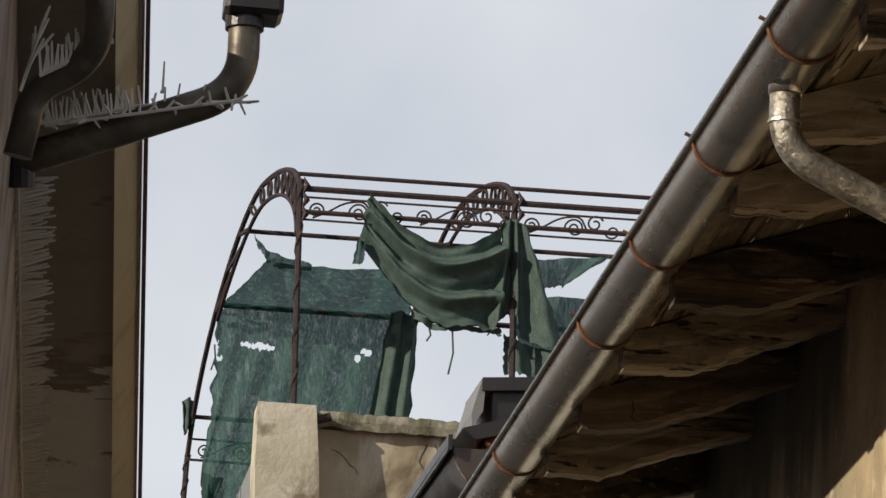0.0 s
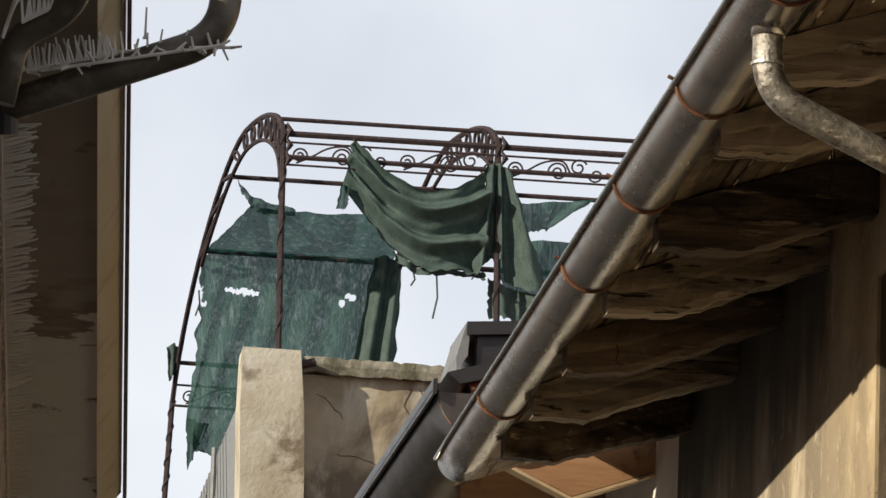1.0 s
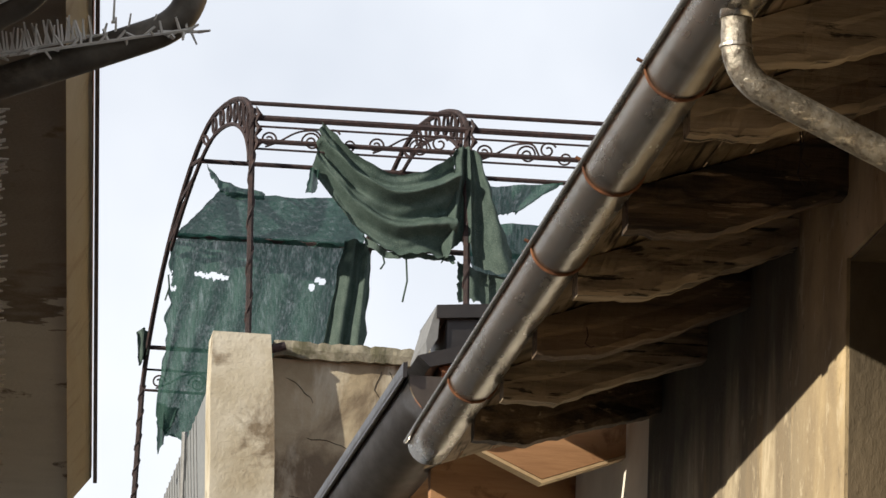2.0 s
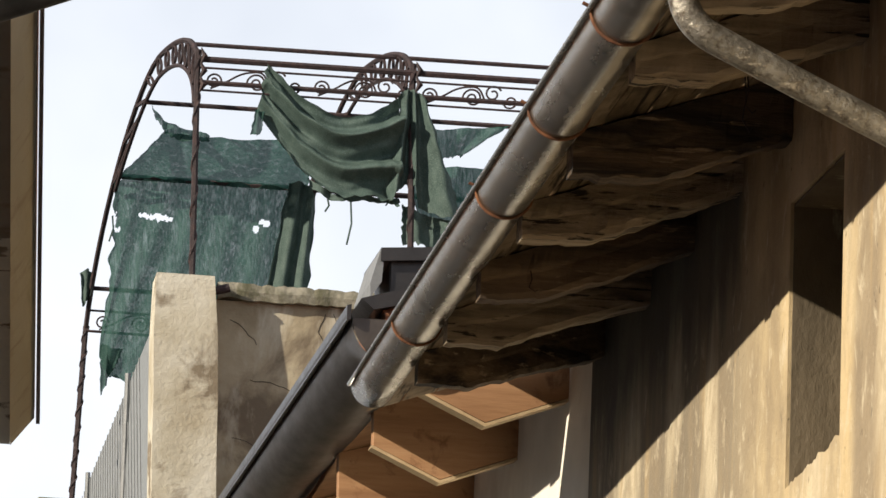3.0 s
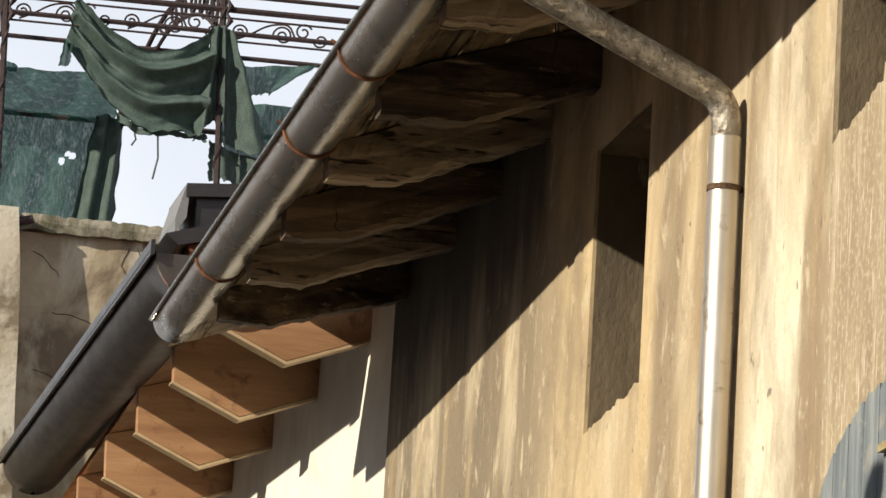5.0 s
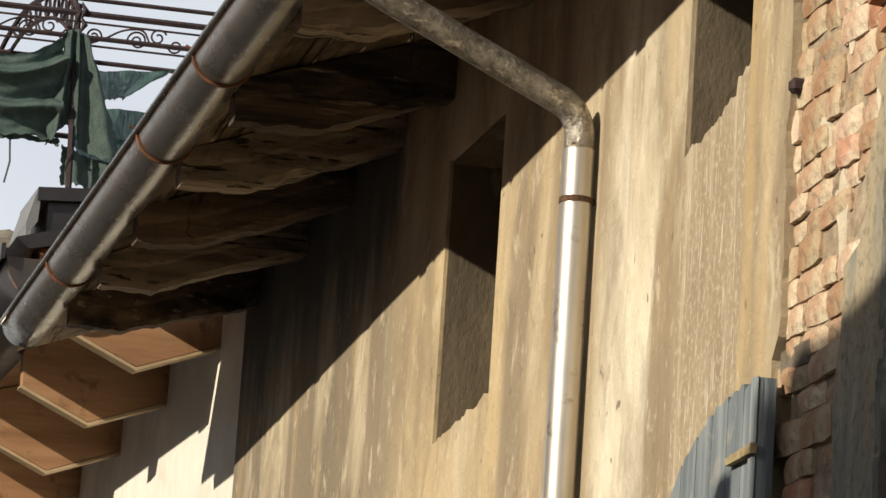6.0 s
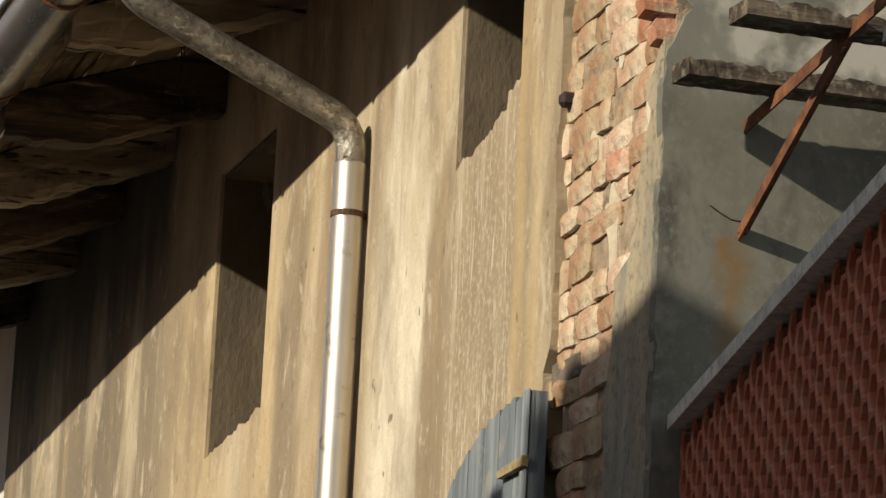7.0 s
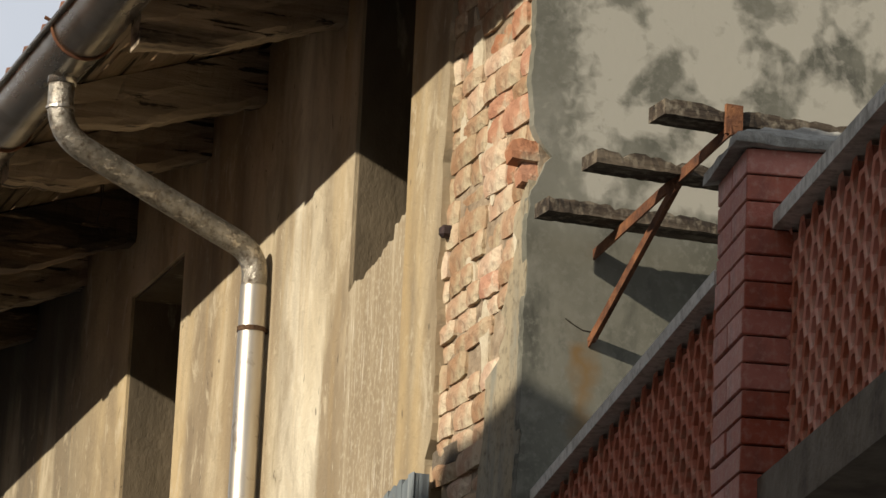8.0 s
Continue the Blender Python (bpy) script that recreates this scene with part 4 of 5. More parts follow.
for u, z, n in ((0.0, 8.065, 6), (3.59, 7.01, 2)):
    for k in range(n):
        v = 0.06 + k * 0.745
        ux, uz = BD, Vector((0, 0, 1))
        for pts in (
            spiral(per(u, v + 0.06, z - 0.01), ux, uz, 0.055, 1.4, 0.0),
            spiral(per(u, v + 0.36, z - 0.01), ux, uz, 0.07, 1.5, math.pi, hand=-1),
            spiral(per(u, v + 0.50, z + 0.03), ux, uz, 0.06, 1.3, 0.4),
            spiral(per(u, v + 0.62, z - 0.02), ux, uz, 0.05, 1.4, math.pi),
            rounded([per(u, v + 0.04, z - 0.065), per(u, v + 0.14, z - 0.02), per(u, v + 0.26, z + 0.06), per(u, v + 0.40, z + 0.075), per(u, v + 0.44, z - 0.01)], 0.1, 5),
        ):
            part("scroll", piped(pts, 0.0075, 5), "dark_rust", pergola)


def cloth(name, top, bottom, mat, parent, nu=40, nv=22, folds=0.0, waves=5, ragged_edge=0.02, depth=0.0, bulge=0.0, seed=0.0, slant=0.0, u0=0.0, u1=None, label="", fan=0, holes=()):
    """Hanging netting between a top line and a bottom line, each some (v, z) marks; u0 and u1 say how deep the two lines lie."""
    u1 = u0 if u1 is None else u1

    def along(marks, t):
        k = t * (len(marks) - 1)
        i = min(int(k), len(marks) - 2)
        f = k - i
        a, b, c, d = (marks[max(0, min(len(marks) - 1, i + o))] for o in (-1, 0, 1, 2))
        return tuple(0.5 * (2 * b[x] + (c[x] - a[x]) * f + (2 * a[x] - 5 * b[x] + 4 * c[x] - d[x]) * f * f + (3 * b[x] - a[x] - 3 * c[x] + d[x]) * f ** 3) for x in (0, 1))

    rows = []
    for j in range(nv + 1):
        q = j / nv
        row = []
        for i in range(nu + 1):
            t = i / nu
            a, b = along(top, t), along(bottom, t)
            v, z = a[0] * (1 - q) + b[0] * q, a[1] * (1 - q) + b[1] * q
            edge = max(0, 1 - 6 * min(t, 1 - t)) * 0.7 + (1 if j == nv else 0) + (0.3 if j == 0 else 0)
            v += edge * ragged_edge * noise.noise((q * 9 + seed, t * 3, seed))
            z += edge * ragged_edge * noise.noise((t * 17 + seed, q * 3, seed + 5))
            w = folds * math.sin((t * (1 - slant) + q * slant) * waves * 2 * math.pi + 0.9 * noise.noise((t * 2, q * 2, seed)))
            if fan == 1:      # drapes that fan out from the gather on the far side
                w += 0.35 * folds * math.sin(q * waves * 4 * math.pi + 3 * t)
                w *= (0.30 + 0.70 * t) * (1 - 0.35 * q) * (0.7 + 0.8 * abs(noise.noise((q * 3.1, t * 1.3, seed + 4))))
            elif fan == 2:    # folds that open downwards
                w *= 0.35 + 0.65 * q
            w += folds * 0.25 * noise.noise((t * 7, q * 5, seed + 2))
            w += bulge * math.sin(math.pi * q)
            row.append(per(u0 * (1 - q) + u1 * q + w, v, z + 0.04 * v))
        rows.append(row)
    bm = sheet(rows)
    bm.faces.ensure_lookup_table()
    gone = []
    for t0, q0, rt, rq in holes:
        for f in range(len(bm.faces)):
            t, q = (f % nu + 0.5) / nu, (f // nu + 0.5) / nv
            far_off = ((t - t0) / rt) ** 2 + ((q - q0) / rq) ** 2 + 1.6 * noise.noise((t * 60, q * 45, seed))
            if far_off < 1:
                gone.append(bm.faces[f])
    if gone:
        bmesh.ops.delete(bm, geom=list(set(gone)), context='FACES')
    return part(name, bm, mat, parent, label, smooth=True)


nets = thing("shade_netting", "torn dark green shade netting hung on the pergola", "netting")
low = cloth("back_panel", [(0.0, 7.96), (0.5, 7.96), (1.0, 7.95), (1.44, 7.92)], [(0.06, 7.0), (0.10, 6.5), (0.8, 6.5), (1.47, 6.6)], "net", nets, 200, 150, 0.016, 6, 0.06, u0=2.75, u1=3.1, seed=1.0, holes=((0.29, 0.20, 0.07, 0.016), (0.24, 0.205, 0.05, 0.012), (0.79, 0.20, 0.025, 0.018), (0.76, 0.23, 0.015, 0.02), (0.05, 0.36, 0.035, 0.02), (0.02, 0.30, 0.02, 0.06)))
cloth("upper_panel", [(0.21, 8.17), (0.40, 8.145), (0.70, 8.13), (1.0, 8.13), (1.35, 8.20)], [(0.02, 7.97), (0.5, 7.96), (1.0, 7.95), (1.46, 7.90)], "net", nets, 50, 18, 0.02, 4, 0.02, u0=2.05, u1=2.75, seed=2.0)
cloth("torn_corner", [(0.10, 8.37), (0.19, 8.265), (0.32, 8.205), (0.55, 8.155)], [(0.13, 8.30), (0.19, 8.19), (0.29, 8.12), (0.55, 8.10)], "net", nets, 30, 8, 0.02, 3, 0.02, u0=2.04, seed=2.6)
cloth("side_fold", [(1.30, 7.95), (1.38, 7.95), (1.46, 7.93), (1.52, 7.9)], [(1.12, 6.6), (1.25, 6.6), (1.38, 6.62), (1.50, 6.6)], "net_thick", nets, 30, 24, 0.035, 2.3, 0.03, u0=2.65, u1=2.8, seed=3.0)
cloth("swag", [(0.465, 8.16), (0.56, 8.07), (0.72, 7.93), (0.95, 7.82), (1.2, 7.84), (1.42, 7.98)], [(0.44, 7.84), (0.62, 7.62), (0.80, 7.42), (1.05, 7.27), (1.25, 7.27), (1.44, 7.20)], "net_thick", nets, 110, 90, 0.12, 2.6, 0.03, u0=-0.10, u1=0.04, seed=4.0, slant=1.0, fan=1)
cloth("gathered_tail", [(1.40, 7.99), (1.45, 8.01), (1.49, 8.0), (1.54, 7.97)], [(1.36, 7.22), (1.50, 7.36), (1.62, 7.2), (1.93, 7.08)], "net_thick", nets, 60, 44, 0.065, 3.3, 0.04, u0=-0.08, u1=0.03, seed=5.0, slant=0.12, fan=2)
cloth("side_panel", [(1.53, 7.76), (1.8, 7.77), (2.18, 7.80)], [(1.56, 7.5), (1.75, 7.56), (1.86, 7.58)], "net", nets, 30, 14, 0.02, 3, 0.02, u0=0.05, seed=6.0)
cloth("side_panel", [(1.56, 7.60), (1.85, 7.58), (2.5, 7.58)], [(1.75, 7.0), (1.95, 7.1), (2.5, 7.1)], "net", nets, 30, 16, 0.03, 3, 0.02, u0=0.4, seed=7.0)
cloth("low_rag", [(1.49, 7.25), (1.6, 7.2), (1.85, 7.12)], [(1.50, 6.97), (1.65, 6.96), (1.9, 6.9)], "net_thick", nets, 24, 12, 0.03, 2, 0.03, u0=0.12, seed=8.0)
cloth("rag", [(0.42, 7.86), (0.45, 7.85), (0.48, 7.83)], [(0.40, 7.70), (0.44, 7.66), (0.47, 7.72)], "net", nets, 8, 8, 0.03, 2, 0.03, u0=0.0, seed=9.0)
cloth("rag", [(-0.09, 7.37), (-0.03, 7.40), (0.02, 7.36)], [(-0.06, 7.1), (-0.03, 7.14), (0.0, 7.2)], "net_thick", nets, 8, 8, 0.05, 2, 0.03, u0=3.5, seed=10.0)
cloth("rag", [(0.03, 6.75), (0.1, 6.72), (0.2, 6.7)], [(0.05, 6.35), (0.08, 6.42), (0.14, 6.55)], "net", nets, 10, 10, 0.04, 2, 0.05, u0=3.1, seed=11.0)
for v, z, l in ((1.12, 7.28, 0.30), (0.96, 7.29, 0.09), (0.02, 7.7, 0.2)):
    u = 0.05 if v > 0.5 else 2.9
    part("thread", piped([per(u, v, z), per(u, v + 0.012, z - l * 0.5), per(u, v - 0.015, z - l)], 0.007, 5), "net_thick", nets)
bar_cloth = cloth("rolled_edge", [(0.82, 7.41), (1.0, 7.30), (1.2, 7.29), (1.46, 7.27)], [(0.84, 7.35), (1.0, 7.25), (1.2, 7.25), (1.46, 7.23)], "net_thick", nets, 30, 4, 0.02, 4, 0.015, u0=0.08, seed=12.0)

# ---------------------------------------------------------------- house with the bird spikes
SZ = 4.0


def lx(a, y):
    """Across the eaves of the spiked house: 0 at its wall, 1 at the outer edge."""
    return (-0.055 + 0.018 * (y - 8.9)) * (1 - a) + (0.182 + 0.0429 * (y - 7.46)) * a


house = thing("wall_spiked_house", "stained house front under narrow eaves", "wall", kind="structure")
Y0, Y1 = 5.2, 15.3


def strip(a0, a1, z0, z1, y0=Y0, y1=Y1):
    rows = [[(lx(a0, y), y, z0), (lx(a1, y), y, z0), (lx(a1, y), y, z1), (lx(a0, y), y, z1), (lx(a0, y), y, z0)] for y in (y0, (y0 + y1) / 2, y1)]
    bm = sheet(rows)
    bmesh.ops.remove_doubles(bm, verts=bm.verts, dist=1e-5)
    bmesh.ops.holes_fill(bm, edges=bm.edges)
    bmesh.ops.recalc_face_normals(bm, faces=bm.faces)
    return bm


bm = prism(bmesh.new(), [(-5.0, Y0, 0), (lx(0, Y0), Y0, 0), (lx(0, Y1), Y1, 0), (-5.0, Y1, 0)], (0, 0, SZ))
part("wall", bm, "pink_plaster", house)
part("soffit", strip(-0.6, 0.795, SZ, SZ + 0.05), "soffit", house, "water-stained grey soffit")
part("fascia", sheet([[(lx(0.80, y), y, SZ - 0.012), (lx(0.955, y) * 1.045, y, SZ + 0.11), (lx(0.78, y), y, SZ + 0.115)] for y in (Y0, 8.0, 11.0, Y1 - 0.05)], 0.004), "fascia_paint", house, "cream painted fascia board")
part("edge_trim", strip(1.02, 1.055, SZ + 0.09, SZ + 0.112, Y0, Y1 - 0.02), "dark_trim", house, "dark red-brown metal edge")
bm = prism(bmesh.new(), [(lx(1, Y0), Y0, SZ + 0.116), (lx(1, Y1), Y1, SZ + 0.116), (-5.0, Y1, SZ + 2.2), (-5.0, Y0, SZ + 2.2)], (0, 0, 0.05))
part("roof", bm, "clay_tile", house)

hook = thing("spiked_downpipe", "dark metal rain pipe bent under the eaves", "downpipe")
path = rounded([(0.433, 8.02, 4.22), (0.440, 8.04, 3.985), (0.13, 8.07, 3.862), (-0.05, 8.10, 3.797)], 0.10, 12)
part("bend", piped(path, 0.037, 20), "dark_pipe", hook, smooth=True)
part("hopper", box((0.385, 7.97, 4.155), (0.52, 8.09, 4.26), None, 0.012), "black_sheet", hook)
part("joint", piped([(0.436, 8.03, 4.13), (0.435, 8.03, 4.17)], 0.045, 18), "black_sheet", hook)
def nearer(p, k=0.86):
    return tuple(EYE + (Vector(p) - EYE) * k)


path = rounded([nearer(p) for p in ((0.10, 7.9, 4.2), (0.105, 7.98, 4.05), (0.06, 8.02, 3.995), (-0.03, 8.06, 3.955), (-0.055, 8.08, 3.80))], 0.055, 8)
part("branch", piped(path, 0.029, 16), "dark_pipe", hook, "pale weathered pipe branch", smooth=True)
part("elbow", piped([(-0.06, 8.1, 3.92), (-0.05, 8.1, 3.80), (-0.045, 8.12, 3.74)], 0.036, 14), "black_sheet", hook)
part("stub", piped([(-0.045, 8.0, 3.815), (-0.045, 8.12, 3.815)], 0.017, 12), "black_sheet", hook)
part("long_pipe", piped([(lx(0, y) - 0.03 + 0.0, y, 3.83 - 0.0 * y) for y in (8.1, 10, 12, 14.2)], 0.02, 12), "black_sheet", hook)

rng = random.Random(11)
spikes = thing("bird_spikes", "rows of pale plastic bird spikes on the pipe and wall", "bird spikes")


def spike_row(a, b, count, length, lean, wild, name="spike_strip"):
    a, b = Vector(a), Vector(b)
    base = part(name, piped([a, b], 0.004, 5), "spike", spikes)
    for i in range(count):
        p = a.lerp(b, (i + 0.5) / count)
        d = (Vector(lean) + Vector((rng.uniform(-1, 1), rng.uniform(-1, 1), rng.uniform(-1, 1))) * wild).normalized()
        part("spike", piped([p, p + d * length * rng.uniform(0.7, 1.15)], [0.0042, 0.0028], 4), "spike", base)


spike_row((-0.03, 8.04, 3.865), (0.20, 8.04, 3.925), 34, 0.06, (-0.15, 0, 1), 0.22)
spike_row((0.0, 8.02, 3.86), (0.44, 8.0, 3.955), 22, 0.03, (0.15, 0, 0.3), 0.7)
spike_row((0.20, 8.04, 3.93), (0.44, 8.02, 3.96), 9, 0.045, (0.0, 0, 1), 0.35)
spike_row((0.36, 8.01, 3.945), (0.46, 8.0, 3.95), 6, 0.03, (0.3, 0, -0.6), 0.7)
spike_row((0.255, 8.03, 3.965), (0.265, 8.03, 3.967), 1, 0.065, (0, 0, 1), 0.02)
spike_row(nearer((-0.02, 8.0, 3.97)), nearer((0.14, 7.98, 4.06)), 26, 0.055, (-0.1, 0, 1), 0.2)
spike_row(nearer((-0.06, 8.0, 3.93)), nearer((-0.02, 8.0, 4.1)), 10, 0.06, (0.2, 0, 1), 0.5)
for y0, y1, n in ((8.4, 9.6, 34), (9.6, 11.0, 34), (11.0, 12.6, 34), (12.6, 14.2, 30)):
    spike_row((lx(0, y0) + 0.01, y0, 3.86), (lx(0, y1) + 0.01, y1, 3.86), int(n * 1.6), 0.085, (1, 0.0, 0.25), 0.18)
    spike_row((lx(0, y0) - 0.005, y0, 3.86), (lx(0, y1) - 0.005, y1, 3.86), n // 2, 0.06, (0.5, 0.0, 0.6), 0.4)

for ob in (house, hook, spikes):
    ob.matrix_world = Matrix.Translation(EYE) @ Matrix.Diagonal((0.90, 0.90, 0.90, 1)) @ Matrix.Translation(-EYE)

# ---------------------------------------------------------------- bracket with old planks on the end wall
bracket = thing("iron_bracket", "rusty angle-iron bracket on the end wall", "bracket")


def angle_iron(a, b, w=0.03, t=0.005):
    a, b = Vector(a), Vector(b)
    d = (b - a).normalized()
    side = Vector((1, 0, 0))
    up = side.cross(d).normalized()
    bm = prism(bmesh.new(), [a, a + side * w, a + side * w + up * t, a + side * t + up * t, a + side * t + up * w, a + up * w], b - a)
    return bm


part("arm", angle_iron((2.93, 7.22, 3.60), (2.93, 6.36, 3.725)), "rust", bracket)
part("strut", angle_iron((2.925, 7.23, 3.355), (2.925, 6.69, 3.655), 0.026), "rust", bracket)
part("hook", prism(bmesh.new(), [(2.92, 6.36, 3.70), (2.92, 6.36, 3.775), (2.965, 6.36, 3.775), (2.965, 6.36, 3.70)], (0, 0.012, 0)), "rust", bracket)
part("foot", box((2.922, 7.205, 3.345), (2.945, 7.22, 3.362), None, 0.004), "rust", bracket)


def plank(y, x0, x1, z, h, w, seed, worn):
    ob = bmesh.new()
    rings = []
    n = 110
    for i in range(n + 1):
        x = x0 + (x1 - x0) * i / n
        chew = worn * (max(0, noise.noise((x * 7, seed, 1))) + 0.7 * max(0, noise.noise((x * 29, seed, 3))) + 0.4 * abs(noise.noise((x * 71, seed, 5))))
        zz = z + 0.004 * noise.noise((x * 3, seed, 9)) + 0.003 * noise.noise((x * 40, seed, 4))
        fray = 0.006 * noise.noise((x * 33, seed, 12))
        end = 0.012 * noise.noise((seed, 3, 1)) if i == 0 else 0
        rings.append([ob.verts.new((x + end, y - w / 2 + fray, zz)), ob.verts.new((x, y + w / 2, zz)), ob.verts.new((x - end, y + w / 2, zz + h - chew * 0.6)), ob.verts.new((x + 1.5 * end, y - w / 2 - fray, zz + h - chew))])
    for a, b in zip(rings, rings[1:]):
        for q in range(4):
            ob.faces.new((a[q], a[(q + 1) % 4], b[(q + 1) % 4], b[q]))
    ob.faces.new(rings[0])
    ob.faces.new(rings[-1])
    bmesh.ops.recalc_face_normals(ob, faces=ob.faces)
    return tagged(finish(ob, "plank", "grey_wood"), "weathered grey-brown plank lying on the iron bracket", "plank", "planks on the bracket")


plank(7.08, 2.725, 4.3, 3.636, 0.040, 0.10, 1.0, 0.028)
plank(6.70, 2.70, 4.3, 3.668, 0.040, 0.10, 2.0, 0.045)
plank(6.42, 2.76, 4.3, 3.728, 0.040, 0.10, 3.0, 0.016)

# ---------------------------------------------------------------- shutter on the street wall
shutter = thing("wooden_shutter", "faded blue-grey arched plank shutter on the wall", "shutter")
shutter.matrix_world = WALL_AT
for i in range(7):
    y0 = Y_BRICK + 0.0 + 0.125 * i
    y1 = y0 + 0.12
    def top_at(y):
        marks = ((-1.2, 3.10), (-1.14, 3.098), (-0.95, 3.092), (-0.74, 3.058), (-0.56, 2.985), (-0.47, 2.925), (-0.2, 2.70))
        for (ya, za), (yb, zb) in zip(marks, marks[1:]):
            if y <= yb:
                return za + (zb - za) * (y - ya) / (yb - ya)
        return 2.70
    bm = prism(bmesh.new(), [(-0.045, y0, 1.6), (-0.045, y1, 1.6), *[(-0.045, y1 + (y0 - y1) * k / 5, top_at(y1 + (y0 - y1) * k / 5) + 0.012 * noise.noise((i * 1.7, k * 0.9, 1.3)) - (0.012 if k == 0 else 0)) for k in range(6)]], (0.04, 0, 0))
    part("plank", bm, "blue_wood", shutter)
part("edge_batten", box((-0.054, Y_BRICK - 0.003, 1.6), (-0.046, Y_BRICK + 0.045, 3.10), None, 0.004), "blue_wood", shutter)
bm = prism(bmesh.new(), [(-0.066, Y_BRICK - 0.012, 2.915), (-0.064, Y_BRICK - 0.012, 2.94), (-0.064, Y_BRICK + 0.19, 2.928), (-0.064, Y_BRICK + 0.19, 2.91)], (0.016, 0, 0))
part("hinge_strap", bm, "old_strap", shutter, "flaking painted hinge strap")
lintel = part("stone_lintel", box((0.014, Y_BRICK - 0.17, 3.10), (0.07, Y_BRICK + 0.05, 3.175), None, 0.012), "dark_stone", east, "dark stone block above the shutter")
part("iron_block", box((-0.012, Y_BRICK - 0.03, 3.777), (0.03, Y_BRICK + 0.004, 3.813), None, 0.009), "dark_rust", east, "rusty iron block in the wall")

# ---------------------------------------------------------------- brick terrace in front of the end wall
TD = Vector((-0.2224, -0.975, 0)).normalized()       # towards the street corner
TN = Vector((TD.y, -TD.x, 0))                        # out to the street
PC = Vector((2.379, 5.056, 0))                       # street corner of the pillar
CA = Vector((2.77, 7.2, 0))
FD = (Vector((2.445, 5.35, 0)) - CA)                 # the farther stretch, up to the pillar
RISE = 0.138 / FD.length
far_len = FD.length
FD.normalize()
FN = Vector((FD.y, -FD.x, 0))


def along_box(a, length, z0, z1, o0, o1):
    """A bar from a along the terrace edge; o0 and o1 are its inner and outer sides."""
    if a is CA:
        return prism(bmesh.new(), [a + FN * o0 + Vector((0, 0, z0)), a + FN * o1 + Vector((0, 0, z0)), a + FN * o1 + Vector((0, 0, z1)), a + FN * o0 + Vector((0, 0, z1))], FD * length + Vector((0, 0, RISE * length)))
    return prism(bmesh.new(), [a + TN * o0 + Vector((0, 0, z0)), a + TN * o1 + Vector((0, 0, z0)), a + TN * o1 + Vector((0, 0, z1)), a + TN * o0 + Vector((0, 0, z1))], TD * length)


grille = thing("grille_wall", "terrace wall of red clay grille blocks under concrete copings", "wall", kind="structure")
part("coping", along_box(CA, far_len, 2.898, 2.93, -0.20, 0.0), "coping_stone", grille, "grey concrete coping")
NB = Vector((2.437, 5.05, 0))
part("coping", along_box(NB, 2.6, 3.086, 3.12, -0.20, 0.0), "coping_stone", grille, "grey concrete coping")
part("slab_edge", along_box(NB - TD * 0.1, 2.8, 2.45, 2.565, -0.6, 0.02), "dark_stone", grille, "dark concrete slab edge")
part("slab_edge", along_box(CA, far_len, 2.14, 2.26, -0.6, 0.02), "dark_stone", grille, "dark concrete slab edge")
# dark sheets added behind the blocks, standing in for the unlit space inside
part("backing", along_box(CA, far_len, 2.26, 2.885, -0.17, -0.15), "red_mortar_and_void", grille)
part("backing", along_box(NB, 2.6, 2.565, 3.075, -0.17, -0.15), "red_mortar_and_void", grille)

pillar = thing("brick_pillar", "red brick pillar with a rough concrete cap", "pillar")
pillar.matrix_world = Matrix.Translation(PC) @ Matrix(((-TN.x, -TD.x, 0, 0), (-TN.y, -TD.y, 0, 0), (0, 0, 1, 0), (0, 0, 0, 1)))
PW = 0.29
part("core", box((0.012, 0.012, 0), (PW - 0.012, PW - 0.012, 3.26)), "red_mortar_and_void", pillar)
bm = bmesh.new()
O = 0.028
base = [bm.verts.new(p) for p in ((-O, -O, 3.255), (PW + O, -O, 3.255), (PW + O, PW + O, 3.255), (-O, PW + O, 3.255))]
mid = [bm.verts.new(p) for p in ((-O, -O, 3.276), (PW + O, -O, 3.276), (PW + O, PW + O, 3.276), (-O, PW + O, 3.276))]
top = [bm.verts.new(p) for p in ((0.08, 0.08, 3.325), (PW - 0.08, 0.08, 3.325), (PW - 0.08, PW - 0.08, 3.325), (0.08, PW - 0.08, 3.325))]
for r0, r1 in ((base, mid), (mid, top)):
    for q in range(4):
        bm.faces.new((r0[q], r0[(q + 1) % 4], r1[(q + 1) % 4], r1[q]))
bm.faces.new(base[::-1])
bm.faces.new(top)
bmesh.ops.subdivide_edges(bm, edges=bm.edges[:], cuts=6, use_grid_fill=True)
jitter(bm, 0.010, 30)
bmesh.ops.recalc_face_normals(bm, faces=bm.faces)
part("cap", bm, "concrete", pillar, "rough weathered concrete cap")


def crack(points, r, parent, seed=0.0):
    """A thin dark crack that wanders along some marks on a wall."""
    pts = []
    for a, b in zip(points, points[1:]):
        a, b = Vector(a), Vector(b)
        for k in range(6):
            p = a.lerp(b, k / 6)
            pts.append(p + Vector((0, 0, 0.25 * (b - a).length * noise.noise(p * 9 + Vector((seed, 0, 0))))) + Vector((0.12 * (b - a).length * noise.noise(p * 13 + Vector((0, seed, 0))), 0, 0)))
    part("crack", piped(pts, [r * (0.6 + 0.6 * abs(noise.noise((k * 0.7, seed, 0)))) for k in range(len(pts))], 4), "crack", parent)


crack([(2.86, 7.219, 3.40), (2.91, 7.219, 3.375), (2.96, 7.219, 3.37)], 0.0025, south, 1.0)
